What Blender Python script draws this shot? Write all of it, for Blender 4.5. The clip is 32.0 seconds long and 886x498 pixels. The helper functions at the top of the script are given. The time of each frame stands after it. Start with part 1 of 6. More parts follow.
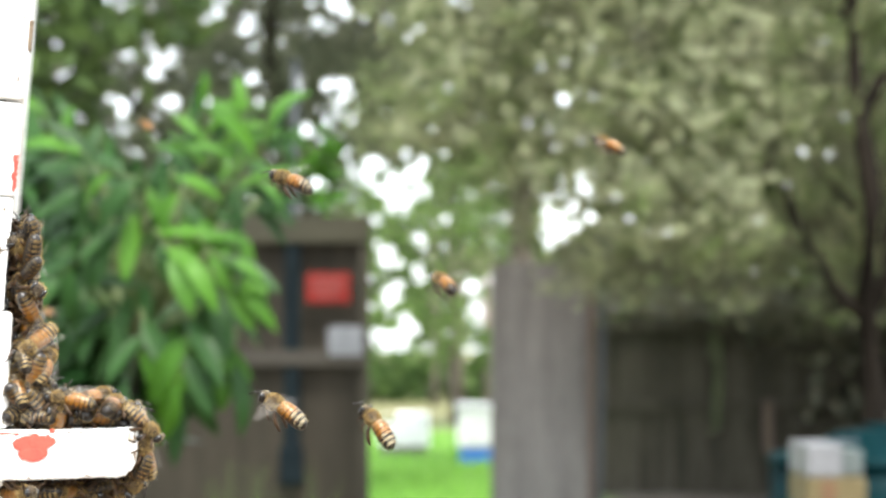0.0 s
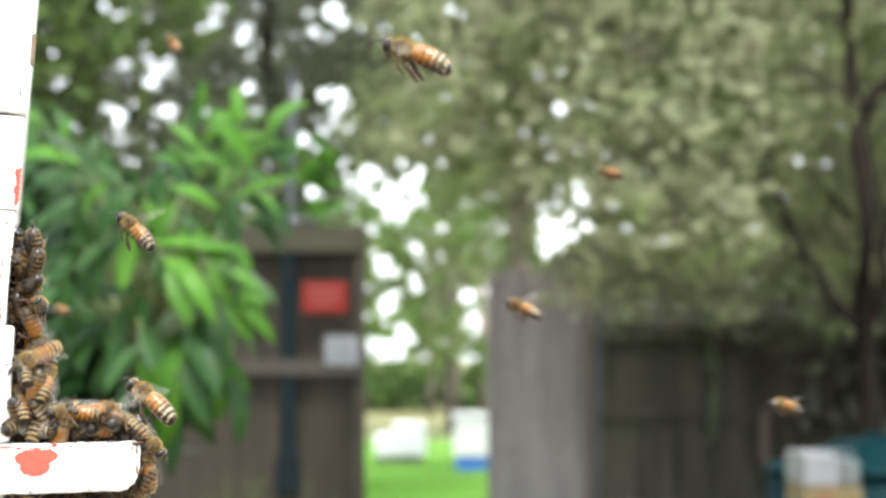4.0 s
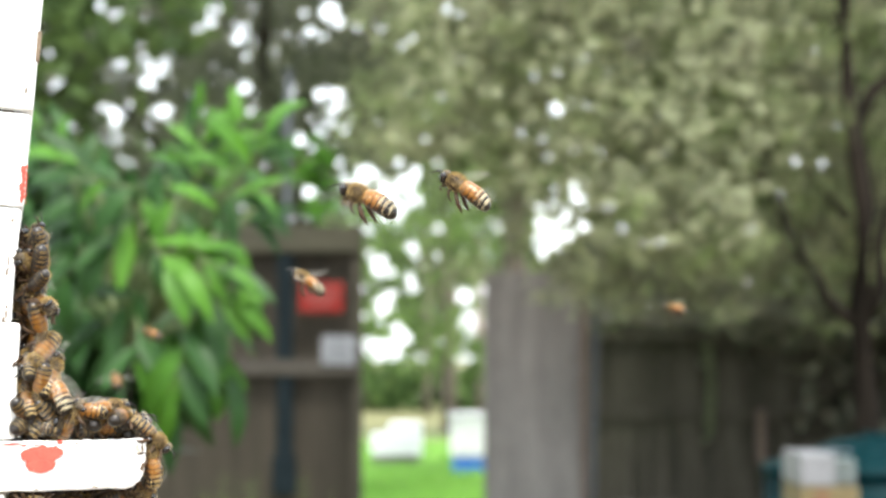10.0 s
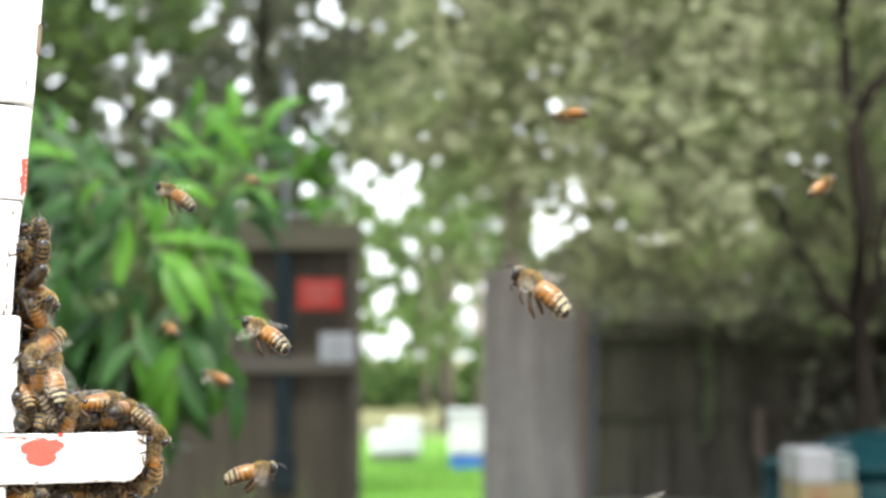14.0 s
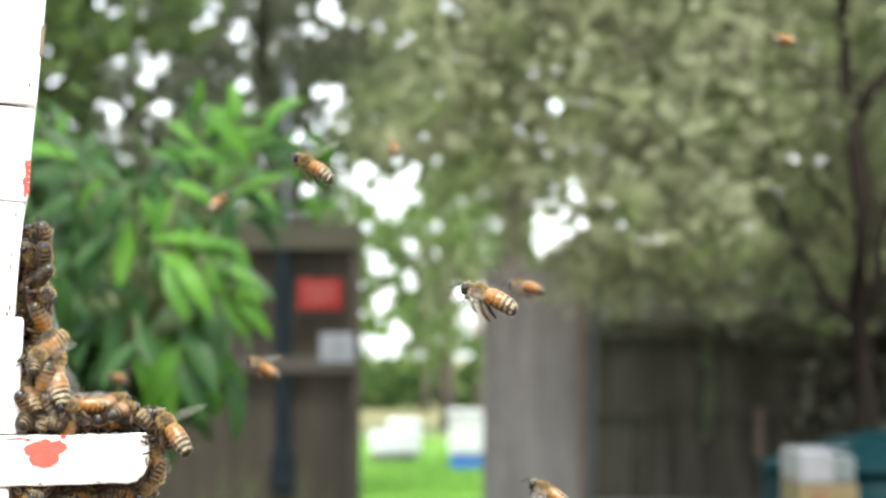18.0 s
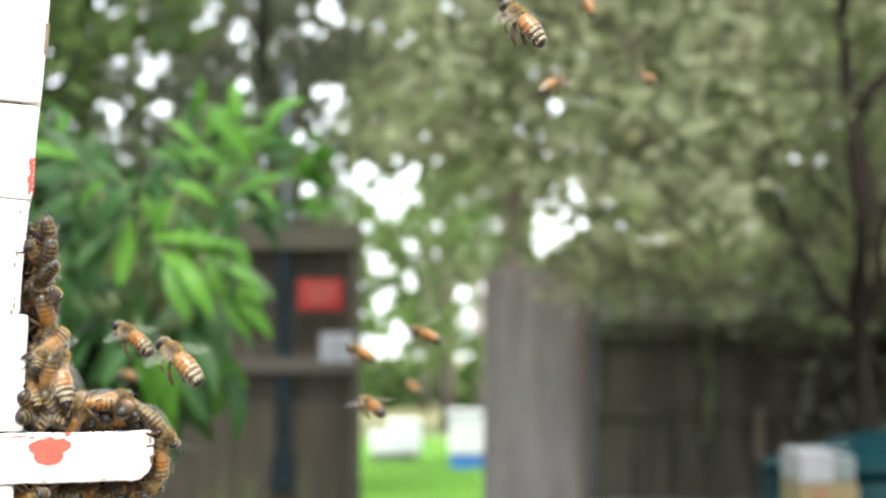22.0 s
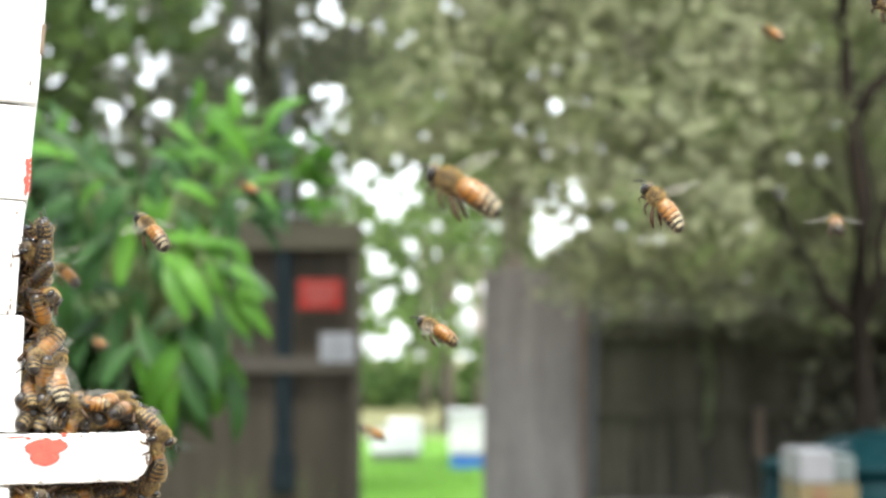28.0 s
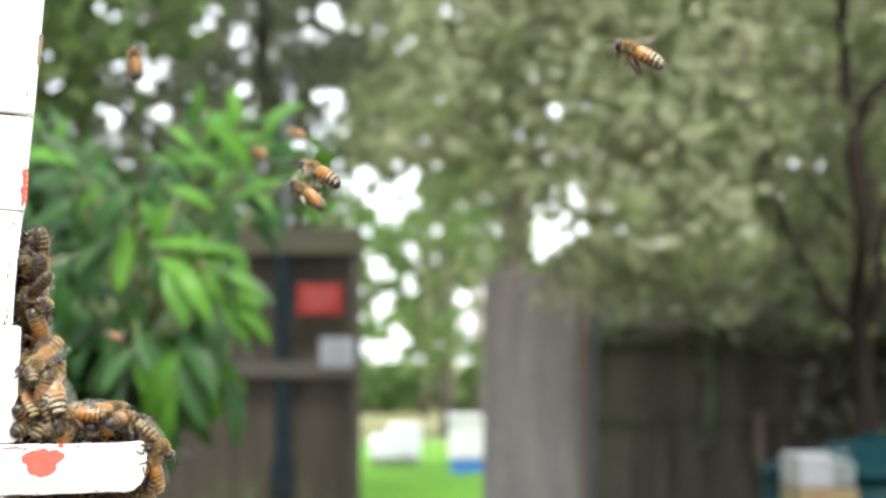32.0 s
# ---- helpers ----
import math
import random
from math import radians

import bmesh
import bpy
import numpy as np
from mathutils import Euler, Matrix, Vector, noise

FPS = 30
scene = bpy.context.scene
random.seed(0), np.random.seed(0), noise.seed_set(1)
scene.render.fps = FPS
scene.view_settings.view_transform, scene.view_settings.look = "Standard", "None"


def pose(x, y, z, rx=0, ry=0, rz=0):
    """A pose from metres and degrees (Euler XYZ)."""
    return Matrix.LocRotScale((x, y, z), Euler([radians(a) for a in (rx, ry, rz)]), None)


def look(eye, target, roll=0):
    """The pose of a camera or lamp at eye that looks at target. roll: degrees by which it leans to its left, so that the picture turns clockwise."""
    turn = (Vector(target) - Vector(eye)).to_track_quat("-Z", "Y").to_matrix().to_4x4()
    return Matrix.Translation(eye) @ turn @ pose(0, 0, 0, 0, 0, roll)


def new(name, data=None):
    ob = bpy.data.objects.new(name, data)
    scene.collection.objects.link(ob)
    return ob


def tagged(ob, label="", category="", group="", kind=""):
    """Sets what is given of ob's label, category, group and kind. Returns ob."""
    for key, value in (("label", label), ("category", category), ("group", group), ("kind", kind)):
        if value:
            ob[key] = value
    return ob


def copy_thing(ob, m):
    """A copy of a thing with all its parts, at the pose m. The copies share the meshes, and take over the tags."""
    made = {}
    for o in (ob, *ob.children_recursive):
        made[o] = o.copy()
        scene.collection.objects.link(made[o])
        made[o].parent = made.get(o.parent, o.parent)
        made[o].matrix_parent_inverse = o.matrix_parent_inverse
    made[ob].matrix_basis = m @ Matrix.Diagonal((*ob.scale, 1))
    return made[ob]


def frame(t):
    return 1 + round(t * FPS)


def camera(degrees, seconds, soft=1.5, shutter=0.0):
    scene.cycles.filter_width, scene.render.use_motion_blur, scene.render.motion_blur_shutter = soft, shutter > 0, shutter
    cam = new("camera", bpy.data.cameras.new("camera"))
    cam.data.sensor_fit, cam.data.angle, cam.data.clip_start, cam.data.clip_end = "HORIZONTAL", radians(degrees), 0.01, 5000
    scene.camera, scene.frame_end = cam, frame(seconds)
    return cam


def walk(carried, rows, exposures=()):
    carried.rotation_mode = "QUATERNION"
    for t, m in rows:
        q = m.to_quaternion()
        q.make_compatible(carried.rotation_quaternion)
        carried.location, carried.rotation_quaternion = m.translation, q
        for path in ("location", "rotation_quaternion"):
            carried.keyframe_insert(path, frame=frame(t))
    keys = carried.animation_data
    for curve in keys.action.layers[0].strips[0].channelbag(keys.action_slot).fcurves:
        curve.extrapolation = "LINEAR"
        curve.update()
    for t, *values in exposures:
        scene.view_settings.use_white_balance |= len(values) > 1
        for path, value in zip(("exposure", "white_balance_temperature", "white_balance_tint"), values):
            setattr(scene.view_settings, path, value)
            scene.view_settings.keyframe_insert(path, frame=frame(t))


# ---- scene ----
# ---------------------------------------------------------------- camera
cam = camera(24, 32.0, soft=2.5, shutter=0.5)
cam.data.dof.use_dof = True
cam.data.dof.focus_distance = 0.461
cam.data.dof.aperture_fstop = 26.0
PATH = [
    (0.0, pose(0.00494, 0.0, 1.10063, 92.7779, 0, 0.2485)),
    (0.5, pose(0.00470, 0.0, 1.10072, 92.8071, 0, 0.2330)),
    (1.0, pose(0.00442, 0.0, 1.10113, 92.8537, 0, 0.2194)),
    (1.5, pose(0.00416, 0.0, 1.10166, 92.9177, 0, 0.2097)),
    (2.0, pose(0.00392, 0.0, 1.10205, 92.9896, 0, 0.1961)),
    (2.5, pose(0.00377, 0.0, 1.10220, 93.0478, 0, 0.1748)),
    (3.0, pose(0.00370, 0.0, 1.10206, 93.0653, 0, 0.1592)),
    (3.5, pose(0.00369, 0.0, 1.10163, 93.0498, 0, 0.1553)),
    (5.5, pose(0.00281, 0.0, 1.10175, 93.0109, 0, 0.0932)),
    (6.0, pose(0.00255, 0.0, 1.10161, 93.0284, 0, 0.0816)),
    (6.5, pose(0.00239, 0.0, 1.10150, 93.0342, 0, 0.0777)),
    (7.0, pose(0.00227, 0.0, 1.10136, 93.0342, 0, 0.0699)),
    (7.5, pose(0.00208, 0.0, 1.10127, 93.0342, 0, 0.0544)),
    (8.0, pose(0.00186, 0.0, 1.10123, 93.0342, 0, 0.0466)),
    (8.5, pose(0.00166, 0.0, 1.10120, 93.0342, 0, 0.0466)),
    (9.0, pose(0.00153, 0.0, 1.10119, 93.0342, 0, 0.0466)),
    (9.5, pose(0.00148, 0.0, 1.10113, 93.0342, 0, 0.0447)),
    (10.0, pose(0.00145, 0.0, 1.10100, 93.0342, 0, 0.0408)),
    (10.5, pose(0.00142, 0.0, 1.10094, 93.0342, 0, 0.0369)),
    (11.0, pose(0.00139, 0.0, 1.10086, 93.0323, 0, 0.0330)),
    (11.5, pose(0.00131, 0.0, 1.10069, 93.0245, 0, 0.0311)),
    (12.0, pose(0.00119, 0.0, 1.10053, 93.0090, 0, 0.0311)),
    (12.5, pose(0.00109, 0.0, 1.10038, 92.9896, 0, 0.0272)),
    (13.0, pose(0.00100, 0.0, 1.10019, 92.9740, 0, 0.0155)),
    (13.5, pose(0.00097, 0.0, 1.10005, 92.9663, 0, 0.0039)),
    (14.0, pose(0.00103, 0.0, 1.10000, 92.9643, 0, 0.0000)),
    (14.5, pose(0.00100, 0.0, 1.10000, 92.9643, 0, 0.0000)),
    (16.5, pose(0.00075, 0.0, 1.10019, 92.9410, 0, 0.0000)),
    (17.0, pose(0.00056, 0.0, 1.10023, 92.9585, 0, -0.0058)),
    (17.5, pose(0.00042, 0.0, 1.10033, 92.9643, 0, -0.0058)),
    (18.0, pose(0.00031, 0.0, 1.10033, 92.9643, 0, -0.0019)),
    (18.5, pose(0.00016, 0.0, 1.10019, 92.9643, 0, 0.0000)),
    (19.0, pose(-0.00003, 0.0, 1.10005, 92.9643, 0, 0.0000)),
    (19.5, pose(-0.00022, 0.0, 1.10005, 92.9643, 0, 0.0000)),
    (20.0, pose(-0.00034, 0.0, 1.10014, 92.9643, 0, 0.0000)),
    (20.5, pose(-0.00044, 0.0, 1.10014, 92.9702, 0, 0.0000)),
    (21.0, pose(-0.00056, 0.0, 1.10000, 92.9818, 0, 0.0000)),
    (21.5, pose(-0.00063, 0.0, 1.09986, 92.9818, 0, 0.0000)),
    (22.0, pose(-0.00063, 0.0, 1.09977, 92.9702, 0, 0.0000)),
    (22.5, pose(-0.00056, 0.0, 1.09963, 92.9643, 0, 0.0000)),
    (23.0, pose(-0.00044, 0.0, 1.09944, 92.9643, 0, 0.0000)),
    (23.5, pose(-0.00034, 0.0, 1.09923, 92.9643, 0, 0.0000)),
    (24.0, pose(-0.00025, 0.0, 1.09908, 92.9585, 0, 0.0000)),
    (24.5, pose(-0.00013, 0.0, 1.09898, 92.9469, 0, 0.0000)),
    (25.0, pose(-0.00000, 0.0, 1.09888, 92.9410, 0, 0.0039)),
    (25.5, pose(0.00013, 0.0, 1.09881, 92.9410, 0, 0.0155)),
    (27.5, pose(0.00013, 0.0, 1.09975, 92.9488, 0, 0.0000)),
    (28.0, pose(0.00022, 0.0, 1.09998, 92.9663, 0, 0.0039)),
    (28.5, pose(0.00025, 0.0, 1.10022, 92.9818, 0, 0.0117)),
    (29.0, pose(0.00028, 0.0, 1.10044, 92.9935, 0, 0.0155)),
    (29.5, pose(0.00038, 0.0, 1.10059, 93.0070, 0, 0.0155)),
    (30.0, pose(0.00047, 0.0, 1.10078, 93.0245, 0, 0.0117)),
    (30.5, pose(0.00053, 0.0, 1.10102, 93.0459, 0, 0.0078)),
    (31.0, pose(0.00063, 0.0, 1.10119, 93.0672, 0, 0.0117)),
    (31.5, pose(0.00075, 0.0, 1.10128, 93.0828, 0, 0.0117)),
    (32.0, pose(0.00088, 0.0, 1.10131, 93.0886, 0, 0.0000)),
]
walk(cam, PATH, exposures=[(0.0, 2.03), (32.0, 2.03)])

# ---------------------------------------------------------------- sky and sun
world = bpy.data.worlds.new("overcast_sky")
scene.world = world
world.use_nodes = True
wn = world.node_tree.nodes
sky = wn.new("ShaderNodeTexSky")
sky.sky_type, sky.sun_disc = "NISHITA", False
sky.sun_elevation, sky.sun_rotation = radians(67), radians(166)
sky.air_density, sky.dust_density, sky.ozone_density = 1.0, 2.0, 1.0
wn["Background"].inputs["Strength"].default_value = 0.15
haze = wn.new("ShaderNodeHueSaturation")
haze.inputs["Saturation"].default_value = 0.45
world.node_tree.links.new(sky.outputs[0], haze.inputs["Color"])
cloud = wn.new("ShaderNodeMix")
cloud.data_type = "RGBA"
cloud.inputs[0].default_value = 0.55
cloud.inputs[7].default_value = (6.6, 7.0, 7.1, 1)
world.node_tree.links.new(haze.outputs[0], cloud.inputs[6])
world.node_tree.links.new(cloud.outputs[2], wn["Background"].inputs["Color"])
sun = new("sun", bpy.data.lights.new("sun", "SUN"))
sun.data.energy, sun.data.angle, sun.data.color = 1.9, radians(12), (1.0, 0.96, 0.9)
sun.matrix_basis = look((0.5, -2.0, 5.4), (0, 0, 0.4))

# ---------------------------------------------------------------- materials


def material(name, a, b, rough=0.6, scale=20.0, fine=200.0, bump=0.2, stretch=(1, 1, 1), metal=0.0, translucent=0.0, island=0.0, spots=None, span=(0.3, 0.72), patch=()):
    """A surface between two colours by coarse and fine noise, in metres, with relief."""
    m = bpy.data.materials.new(name)
    m.use_nodes = True
    n, lk = m.node_tree.nodes, m.node_tree.links
    p = n["Principled BSDF"]
    p.inputs["Roughness"].default_value, p.inputs["Metallic"].default_value = rough, metal
    tc, mp = n.new("ShaderNodeTexCoord"), n.new("ShaderNodeMapping")
    mp.inputs["Scale"].default_value = stretch
    info = n.new("ShaderNodeObjectInfo")
    shift = n.new("ShaderNodeVectorMath")
    shift.operation = "SCALE"
    shift.inputs[0].default_value = (3.1, 5.7, 2.3)
    lk.new(info.outputs["Random"], shift.inputs["Scale"])
    lk.new(tc.outputs["Object"], mp.inputs["Vector"])
    lk.new(shift.outputs[0], mp.inputs["Location"])
    n1, n2 = n.new("ShaderNodeTexNoise"), n.new("ShaderNodeTexNoise")
    for k, s in ((n1, scale), (n2, fine)):
        k.inputs["Scale"].default_value, k.inputs["Detail"].default_value = s, 4
        lk.new(mp.outputs[0], k.inputs["Vector"])
    add = n.new("ShaderNodeMath")
    add.operation = "MULTIPLY_ADD"
    add.inputs[1].default_value = 0.45
    lk.new(n2.outputs["Fac"], add.inputs[0])
    half = n.new("ShaderNodeMath")
    half.operation = "MULTIPLY_ADD"
    half.inputs[1].default_value, half.inputs[2].default_value = 0.75, -0.08
    lk.new(n1.outputs["Fac"], half.inputs[0])
    lk.new(half.outputs[0], add.inputs[2])
    value = add.outputs[0]
    if island:
        geo = n.new("ShaderNodeNewGeometry")
        more = n.new("ShaderNodeMath")
        more.operation = "MULTIPLY_ADD"
        more.inputs[1].default_value = island
        lk.new(geo.outputs["Random Per Island"], more.inputs[0])
        low = n.new("ShaderNodeMath")
        low.inputs[1].default_value = -island / 2
        lk.new(value, low.inputs[0])
        lk.new(low.outputs[0], more.inputs[2])
        value = more.outputs[0]
    ramp = n.new("ShaderNodeValToRGB")
    ramp.color_ramp.elements[0].position, ramp.color_ramp.elements[1].position = span
    ramp.color_ramp.elements[0].color, ramp.color_ramp.elements[1].color = (*a, 1), (*b, 1)
    lk.new(value, ramp.inputs[0])
    colour = ramp.outputs[0]
    if spots:
        n3, r3, mx = n.new("ShaderNodeTexNoise"), n.new("ShaderNodeValToRGB"), n.new("ShaderNodeMix")
        n3.inputs["Scale"].default_value, n3.inputs["Detail"].default_value = spots[1], 6
        lk.new(tc.outputs["Object"], n3.inputs["Vector"])
        r3.color_ramp.elements[0].position, r3.color_ramp.elements[1].position = spots[2], spots[2] + 0.04
        lk.new(n3.outputs["Fac"], r3.inputs[0])
        mx.data_type = "RGBA"
        lk.new(r3.outputs[0], mx.inputs[0])
        lk.new(colour, mx.inputs[6])
        mx.inputs[7].default_value = (*spots[0], 1)
        colour = mx.outputs[2]
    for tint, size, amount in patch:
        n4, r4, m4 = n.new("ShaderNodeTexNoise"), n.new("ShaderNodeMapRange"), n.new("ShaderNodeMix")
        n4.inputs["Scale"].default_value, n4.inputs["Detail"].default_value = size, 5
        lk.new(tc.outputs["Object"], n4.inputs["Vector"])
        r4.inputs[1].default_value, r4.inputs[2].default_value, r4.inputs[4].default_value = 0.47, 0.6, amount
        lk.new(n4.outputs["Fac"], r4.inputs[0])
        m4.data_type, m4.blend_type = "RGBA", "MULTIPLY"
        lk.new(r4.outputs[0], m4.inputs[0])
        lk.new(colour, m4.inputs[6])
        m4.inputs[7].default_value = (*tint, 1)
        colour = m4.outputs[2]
    lk.new(colour, p.inputs["Base Color"])
    if bump:
        bn = n.new("ShaderNodeBump")
        bn.inputs["Strength"].default_value, bn.inputs["Distance"].default_value = bump, 0.3 / fine
        lk.new(add.outputs[0], bn.inputs["Height"])
        lk.new(bn.outputs[0], p.inputs["Normal"])
    if translucent:
        tr, mix = n.new("ShaderNodeBsdfTranslucent"), n.new("ShaderNodeMixShader")
        lk.new(colour, tr.inputs["Color"])
        mix.inputs[0].default_value = translucent
        lk.new(p.outputs[0], mix.inputs[1])
        lk.new(tr.outputs[0], mix.inputs[2])
        lk.new(mix.outputs[0], n["Material Output"].inputs["Surface"])
    return m


WHITE = material("old_white_paint", (0.74, 0.73, 0.7), (0.83, 0.82, 0.8), 0.55, 60, 900, 0.35, spots=((0.42, 0.36, 0.28), 210, 0.69))
BARE = material("bare_weathered_timber", (0.1, 0.07, 0.045), (0.2, 0.15, 0.1), 0.8, 40, 700, 0.5, (1, 1, 6))
RED = material("red_paint", (0.62, 0.045, 0.03), (0.75, 0.08, 0.05), 0.6, 150, 1500, 0.1)
GREY_WOOD = material("grey_weathered_planks", (0.068, 0.0628, 0.0575), (0.18, 0.167, 0.156), 0.85, 9, 90, 0.6, (1, 1, 0.12))
# Gate planks darker than weathered timber: tree shade put into the colour.
BROWN_WOOD = material("shaded_brown_weathered_planks", (0.0135, 0.0112, 0.0073), (0.035, 0.0293, 0.0205), 0.85, 9, 90, 0.6, (1, 1, 0.12))
BROWN_EDGE = material("warm_brown_batten", (0.055, 0.038, 0.027), (0.125, 0.092, 0.07), 0.85, 9, 90, 0.6, (1, 1, 0.12))
RAIL_WOOD = material("weathered_rail_timber", (0.021, 0.018, 0.0128), (0.045, 0.039, 0.029), 0.85, 9, 90, 0.6, (0.12, 1, 1))
MOSSY_WOOD = material("mossy_rail", (0.019, 0.0185, 0.0095), (0.05, 0.047, 0.027), 0.9, 12, 120, 0.6, (0.15, 1, 1))
# Near-black old timber: the fence's deep shade is put into its colour.
DARK_WOOD = material("shade_darkened_old_timber", (0.0165, 0.0152, 0.0112), (0.058, 0.0528, 0.0395), 0.9, 6, 60, 0.6, (1, 1, 0.15))
POLE_GREY = material("dull_grey_paint", (0.021, 0.026, 0.031), (0.04, 0.047, 0.054), 0.8, 15, 150, 0.2)
DARK_STEEL = material("dark_blue_painted_steel", (0.0035, 0.0068, 0.0084), (0.008, 0.0135, 0.0162), 0.9, 15, 150, 0.2)
DARK_STEEL.node_tree.nodes["Principled BSDF"].inputs["Specular IOR Level"].default_value = 0.1
SIGN_RED = material("faded_red_sign", (0.13, 0.00744, 0.00558), (0.18, 0.0136, 0.00992), 0.45, 20, 200, 0.05)
SIGN_INK = material("pale_sign_ink", (0.149, 0.0217, 0.0174), (0.186, 0.0341, 0.0248), 0.5, 20, 200, 0.05)
SIGN_RED.node_tree.nodes["Principled BSDF"].inputs["Specular IOR Level"].default_value = 0.15
# White box greyed in its colour, in place of shade in the yard corner.
CLOUDY = material("shade_greyed_white_plastic", (0.118, 0.122, 0.128), (0.155, 0.158, 0.164), 0.5, 12, 120, 0.05)
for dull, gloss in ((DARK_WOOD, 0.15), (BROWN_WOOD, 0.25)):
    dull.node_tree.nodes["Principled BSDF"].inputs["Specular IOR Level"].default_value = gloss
TEAL_CLOUD = material("cloudy_pale_glass", (0.06, 0.078, 0.075), (0.095, 0.11, 0.107), 0.3, 12, 120, 0.05)
PAPER = material("weathered_white_card", (0.136, 0.146, 0.158), (0.186, 0.195, 0.211), 0.6, 20, 200, 0.05)
CARD_INK = material("grey_print", (0.0868, 0.093, 0.0992), (0.124, 0.13, 0.136), 0.6, 20, 200, 0.05)
BARK = material("rough_brown_bark", (0.00558, 0.00434, 0.0031), (0.0174, 0.0136, 0.00992), 0.95, 14, 90, 1.0, (1, 1, 0.25))
PALE_BARK = material("pale_grey_bark", (0.0806, 0.062, 0.0465), (0.149, 0.124, 0.0992), 0.95, 10, 80, 0.8, (1, 1, 0.3))
BLUE = material("blue_painted_stand", (0.02, 0.11, 0.42), (0.04, 0.17, 0.52), 0.5, 20, 200, 0.1)
# Teal lowered in colour to stand in for shade on the tank.
TEAL = material("shade_darkened_teal_plastic", (0.0006, 0.0105, 0.0125), (0.0013, 0.016, 0.019), 0.5, 8, 120, 0.1)
LAWN_WHITE = material("faded_white_boxes", (0.52, 0.53, 0.55), (0.74, 0.74, 0.75), 0.6, 5, 60, 0.2)
YELLOW = material("honey_coloured_pine", (0.072, 0.053, 0.0165), (0.115, 0.088, 0.032), 0.6, 15, 140, 0.2, (1, 1, 4))
for dull, gloss in ((BARK, 0.1), (TEAL, 0.04)):
    dull.node_tree.nodes["Principled BSDF"].inputs["Specular IOR Level"].default_value = gloss
BROWN = material("brown_stain", (0.0806, 0.0372, 0.0124), (0.124, 0.062, 0.0248), 0.6, 15, 140, 0.2)
SHRUB_LEAF = material("glossy_green_leaf", (0.022, 0.085, 0.006), (0.08, 0.215, 0.015), 0.5, 6, 300, 0.1, translucent=0.35, island=0.25)
SHRUB_LEAF.node_tree.nodes["Principled BSDF"].inputs["Specular IOR Level"].default_value = 0.22
STALK = material("yellow_green_stem", (0.035, 0.06, 0.01), (0.07, 0.1, 0.02), 0.6, 30, 300, 0.1)
# Shaded copy of the shrub leaf: the shade is put into its colour.
SHRUB_SHADED = material("shaded_leaf_green", (0.00744, 0.0279, 0.0062), (0.0248, 0.0744, 0.0136), 0.45, 6, 300, 0.1, translucent=0.25, island=0.5)
# Tints vary the leaf hue; the darker one also puts crown shade into it.
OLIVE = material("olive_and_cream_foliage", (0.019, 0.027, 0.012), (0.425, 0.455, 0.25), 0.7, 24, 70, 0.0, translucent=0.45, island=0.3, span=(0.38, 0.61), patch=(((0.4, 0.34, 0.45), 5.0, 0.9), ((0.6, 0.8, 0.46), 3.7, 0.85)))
LEAFY = material("mid_green_leaves", (0.024, 0.045, 0.013), (0.08, 0.13, 0.036), 0.6, 4, 30, 0.0, translucent=0.3, island=0.4, span=(0.35, 0.66))
# Pale cream leaf colour that stands in for glints off the foliage.
CREAM = material("pale_glint_leaf", (0.22, 0.25, 0.13), (0.46, 0.48, 0.32), 0.7, 20, 90, 0.0, translucent=0.3, island=0.3)
GREEN_DULL = material("dull_green_foliage", (0.0236, 0.0291, 0.0174), (0.136, 0.146, 0.093), 0.7, 2.5, 20, 0.0, translucent=0.3, island=0.3, span=(0.4, 0.64))
CREEPER = material("pale_creeper_leaf", (0.05, 0.065, 0.033), (0.17, 0.2, 0.1), 0.7, 9, 60, 0.0, translucent=0.3)
GREEN_FRESH = material("fresh_green_foliage", (0.038, 0.074, 0.017), (0.16, 0.25, 0.066), 0.7, 1.5, 12, 0.0, translucent=0.3, island=0.3, span=(0.4, 0.64))
GREEN_DARK = material("shaded_dark_foliage", (0.035, 0.039, 0.029), (0.21, 0.212, 0.158), 0.8, 3, 20, 0.0, translucent=0.4, island=0.3, span=(0.4, 0.64), patch=(((0.85, 0.66, 0.6), 5.0, 0.8),))
WOODS = material("far_woodland", (0.031, 0.036, 0.0236), (0.0992, 0.105, 0.0651), 0.8, 0.5, 5, 0.0, translucent=0.2, island=0.3, span=(0.4, 0.64))
HEDGE = material("hedge_green", (0.0248, 0.0558, 0.0155), (0.105, 0.167, 0.0434), 0.8, 0.8, 8, 0.0, translucent=0.2, island=0.3, span=(0.4, 0.64))
GRASS = material("grass_blades", (0.09, 0.24, 0.025), (0.21, 0.42, 0.06), 0.7, 0.6, 8, 0.0, translucent=0.3, island=0.35)
for leafy in (OLIVE, LEAFY, CREAM, GREEN_DULL, GREEN_FRESH, GREEN_DARK, WOODS, HEDGE, SHRUB_SHADED):
    leafy.node_tree.nodes["Principled BSDF"].inputs["Specular IOR Level"].default_value = 0.15
FOX = material("bee_amber", (0.12, 0.041, 0.002), (0.28, 0.112, 0.009), 0.32, 900, 3000, 0.2)
TAN = material("bee_dark_amber", (0.08, 0.031, 0.005), (0.18, 0.075, 0.014), 0.4, 400, 3000, 0.2)
BLACK = material("bee_black", (0.005, 0.0035, 0.0025), (0.017, 0.012, 0.008), 0.35, 500, 3000, 0.2)
UMBER = material("bee_dark_brown", (0.022, 0.01, 0.004), (0.055, 0.026, 0.01), 0.4, 500, 3000, 0.2)
PALE = material("bee_pale_hair", (0.24, 0.195, 0.11), (0.5, 0.43, 0.28), 0.8, 500, 4000, 0.3)
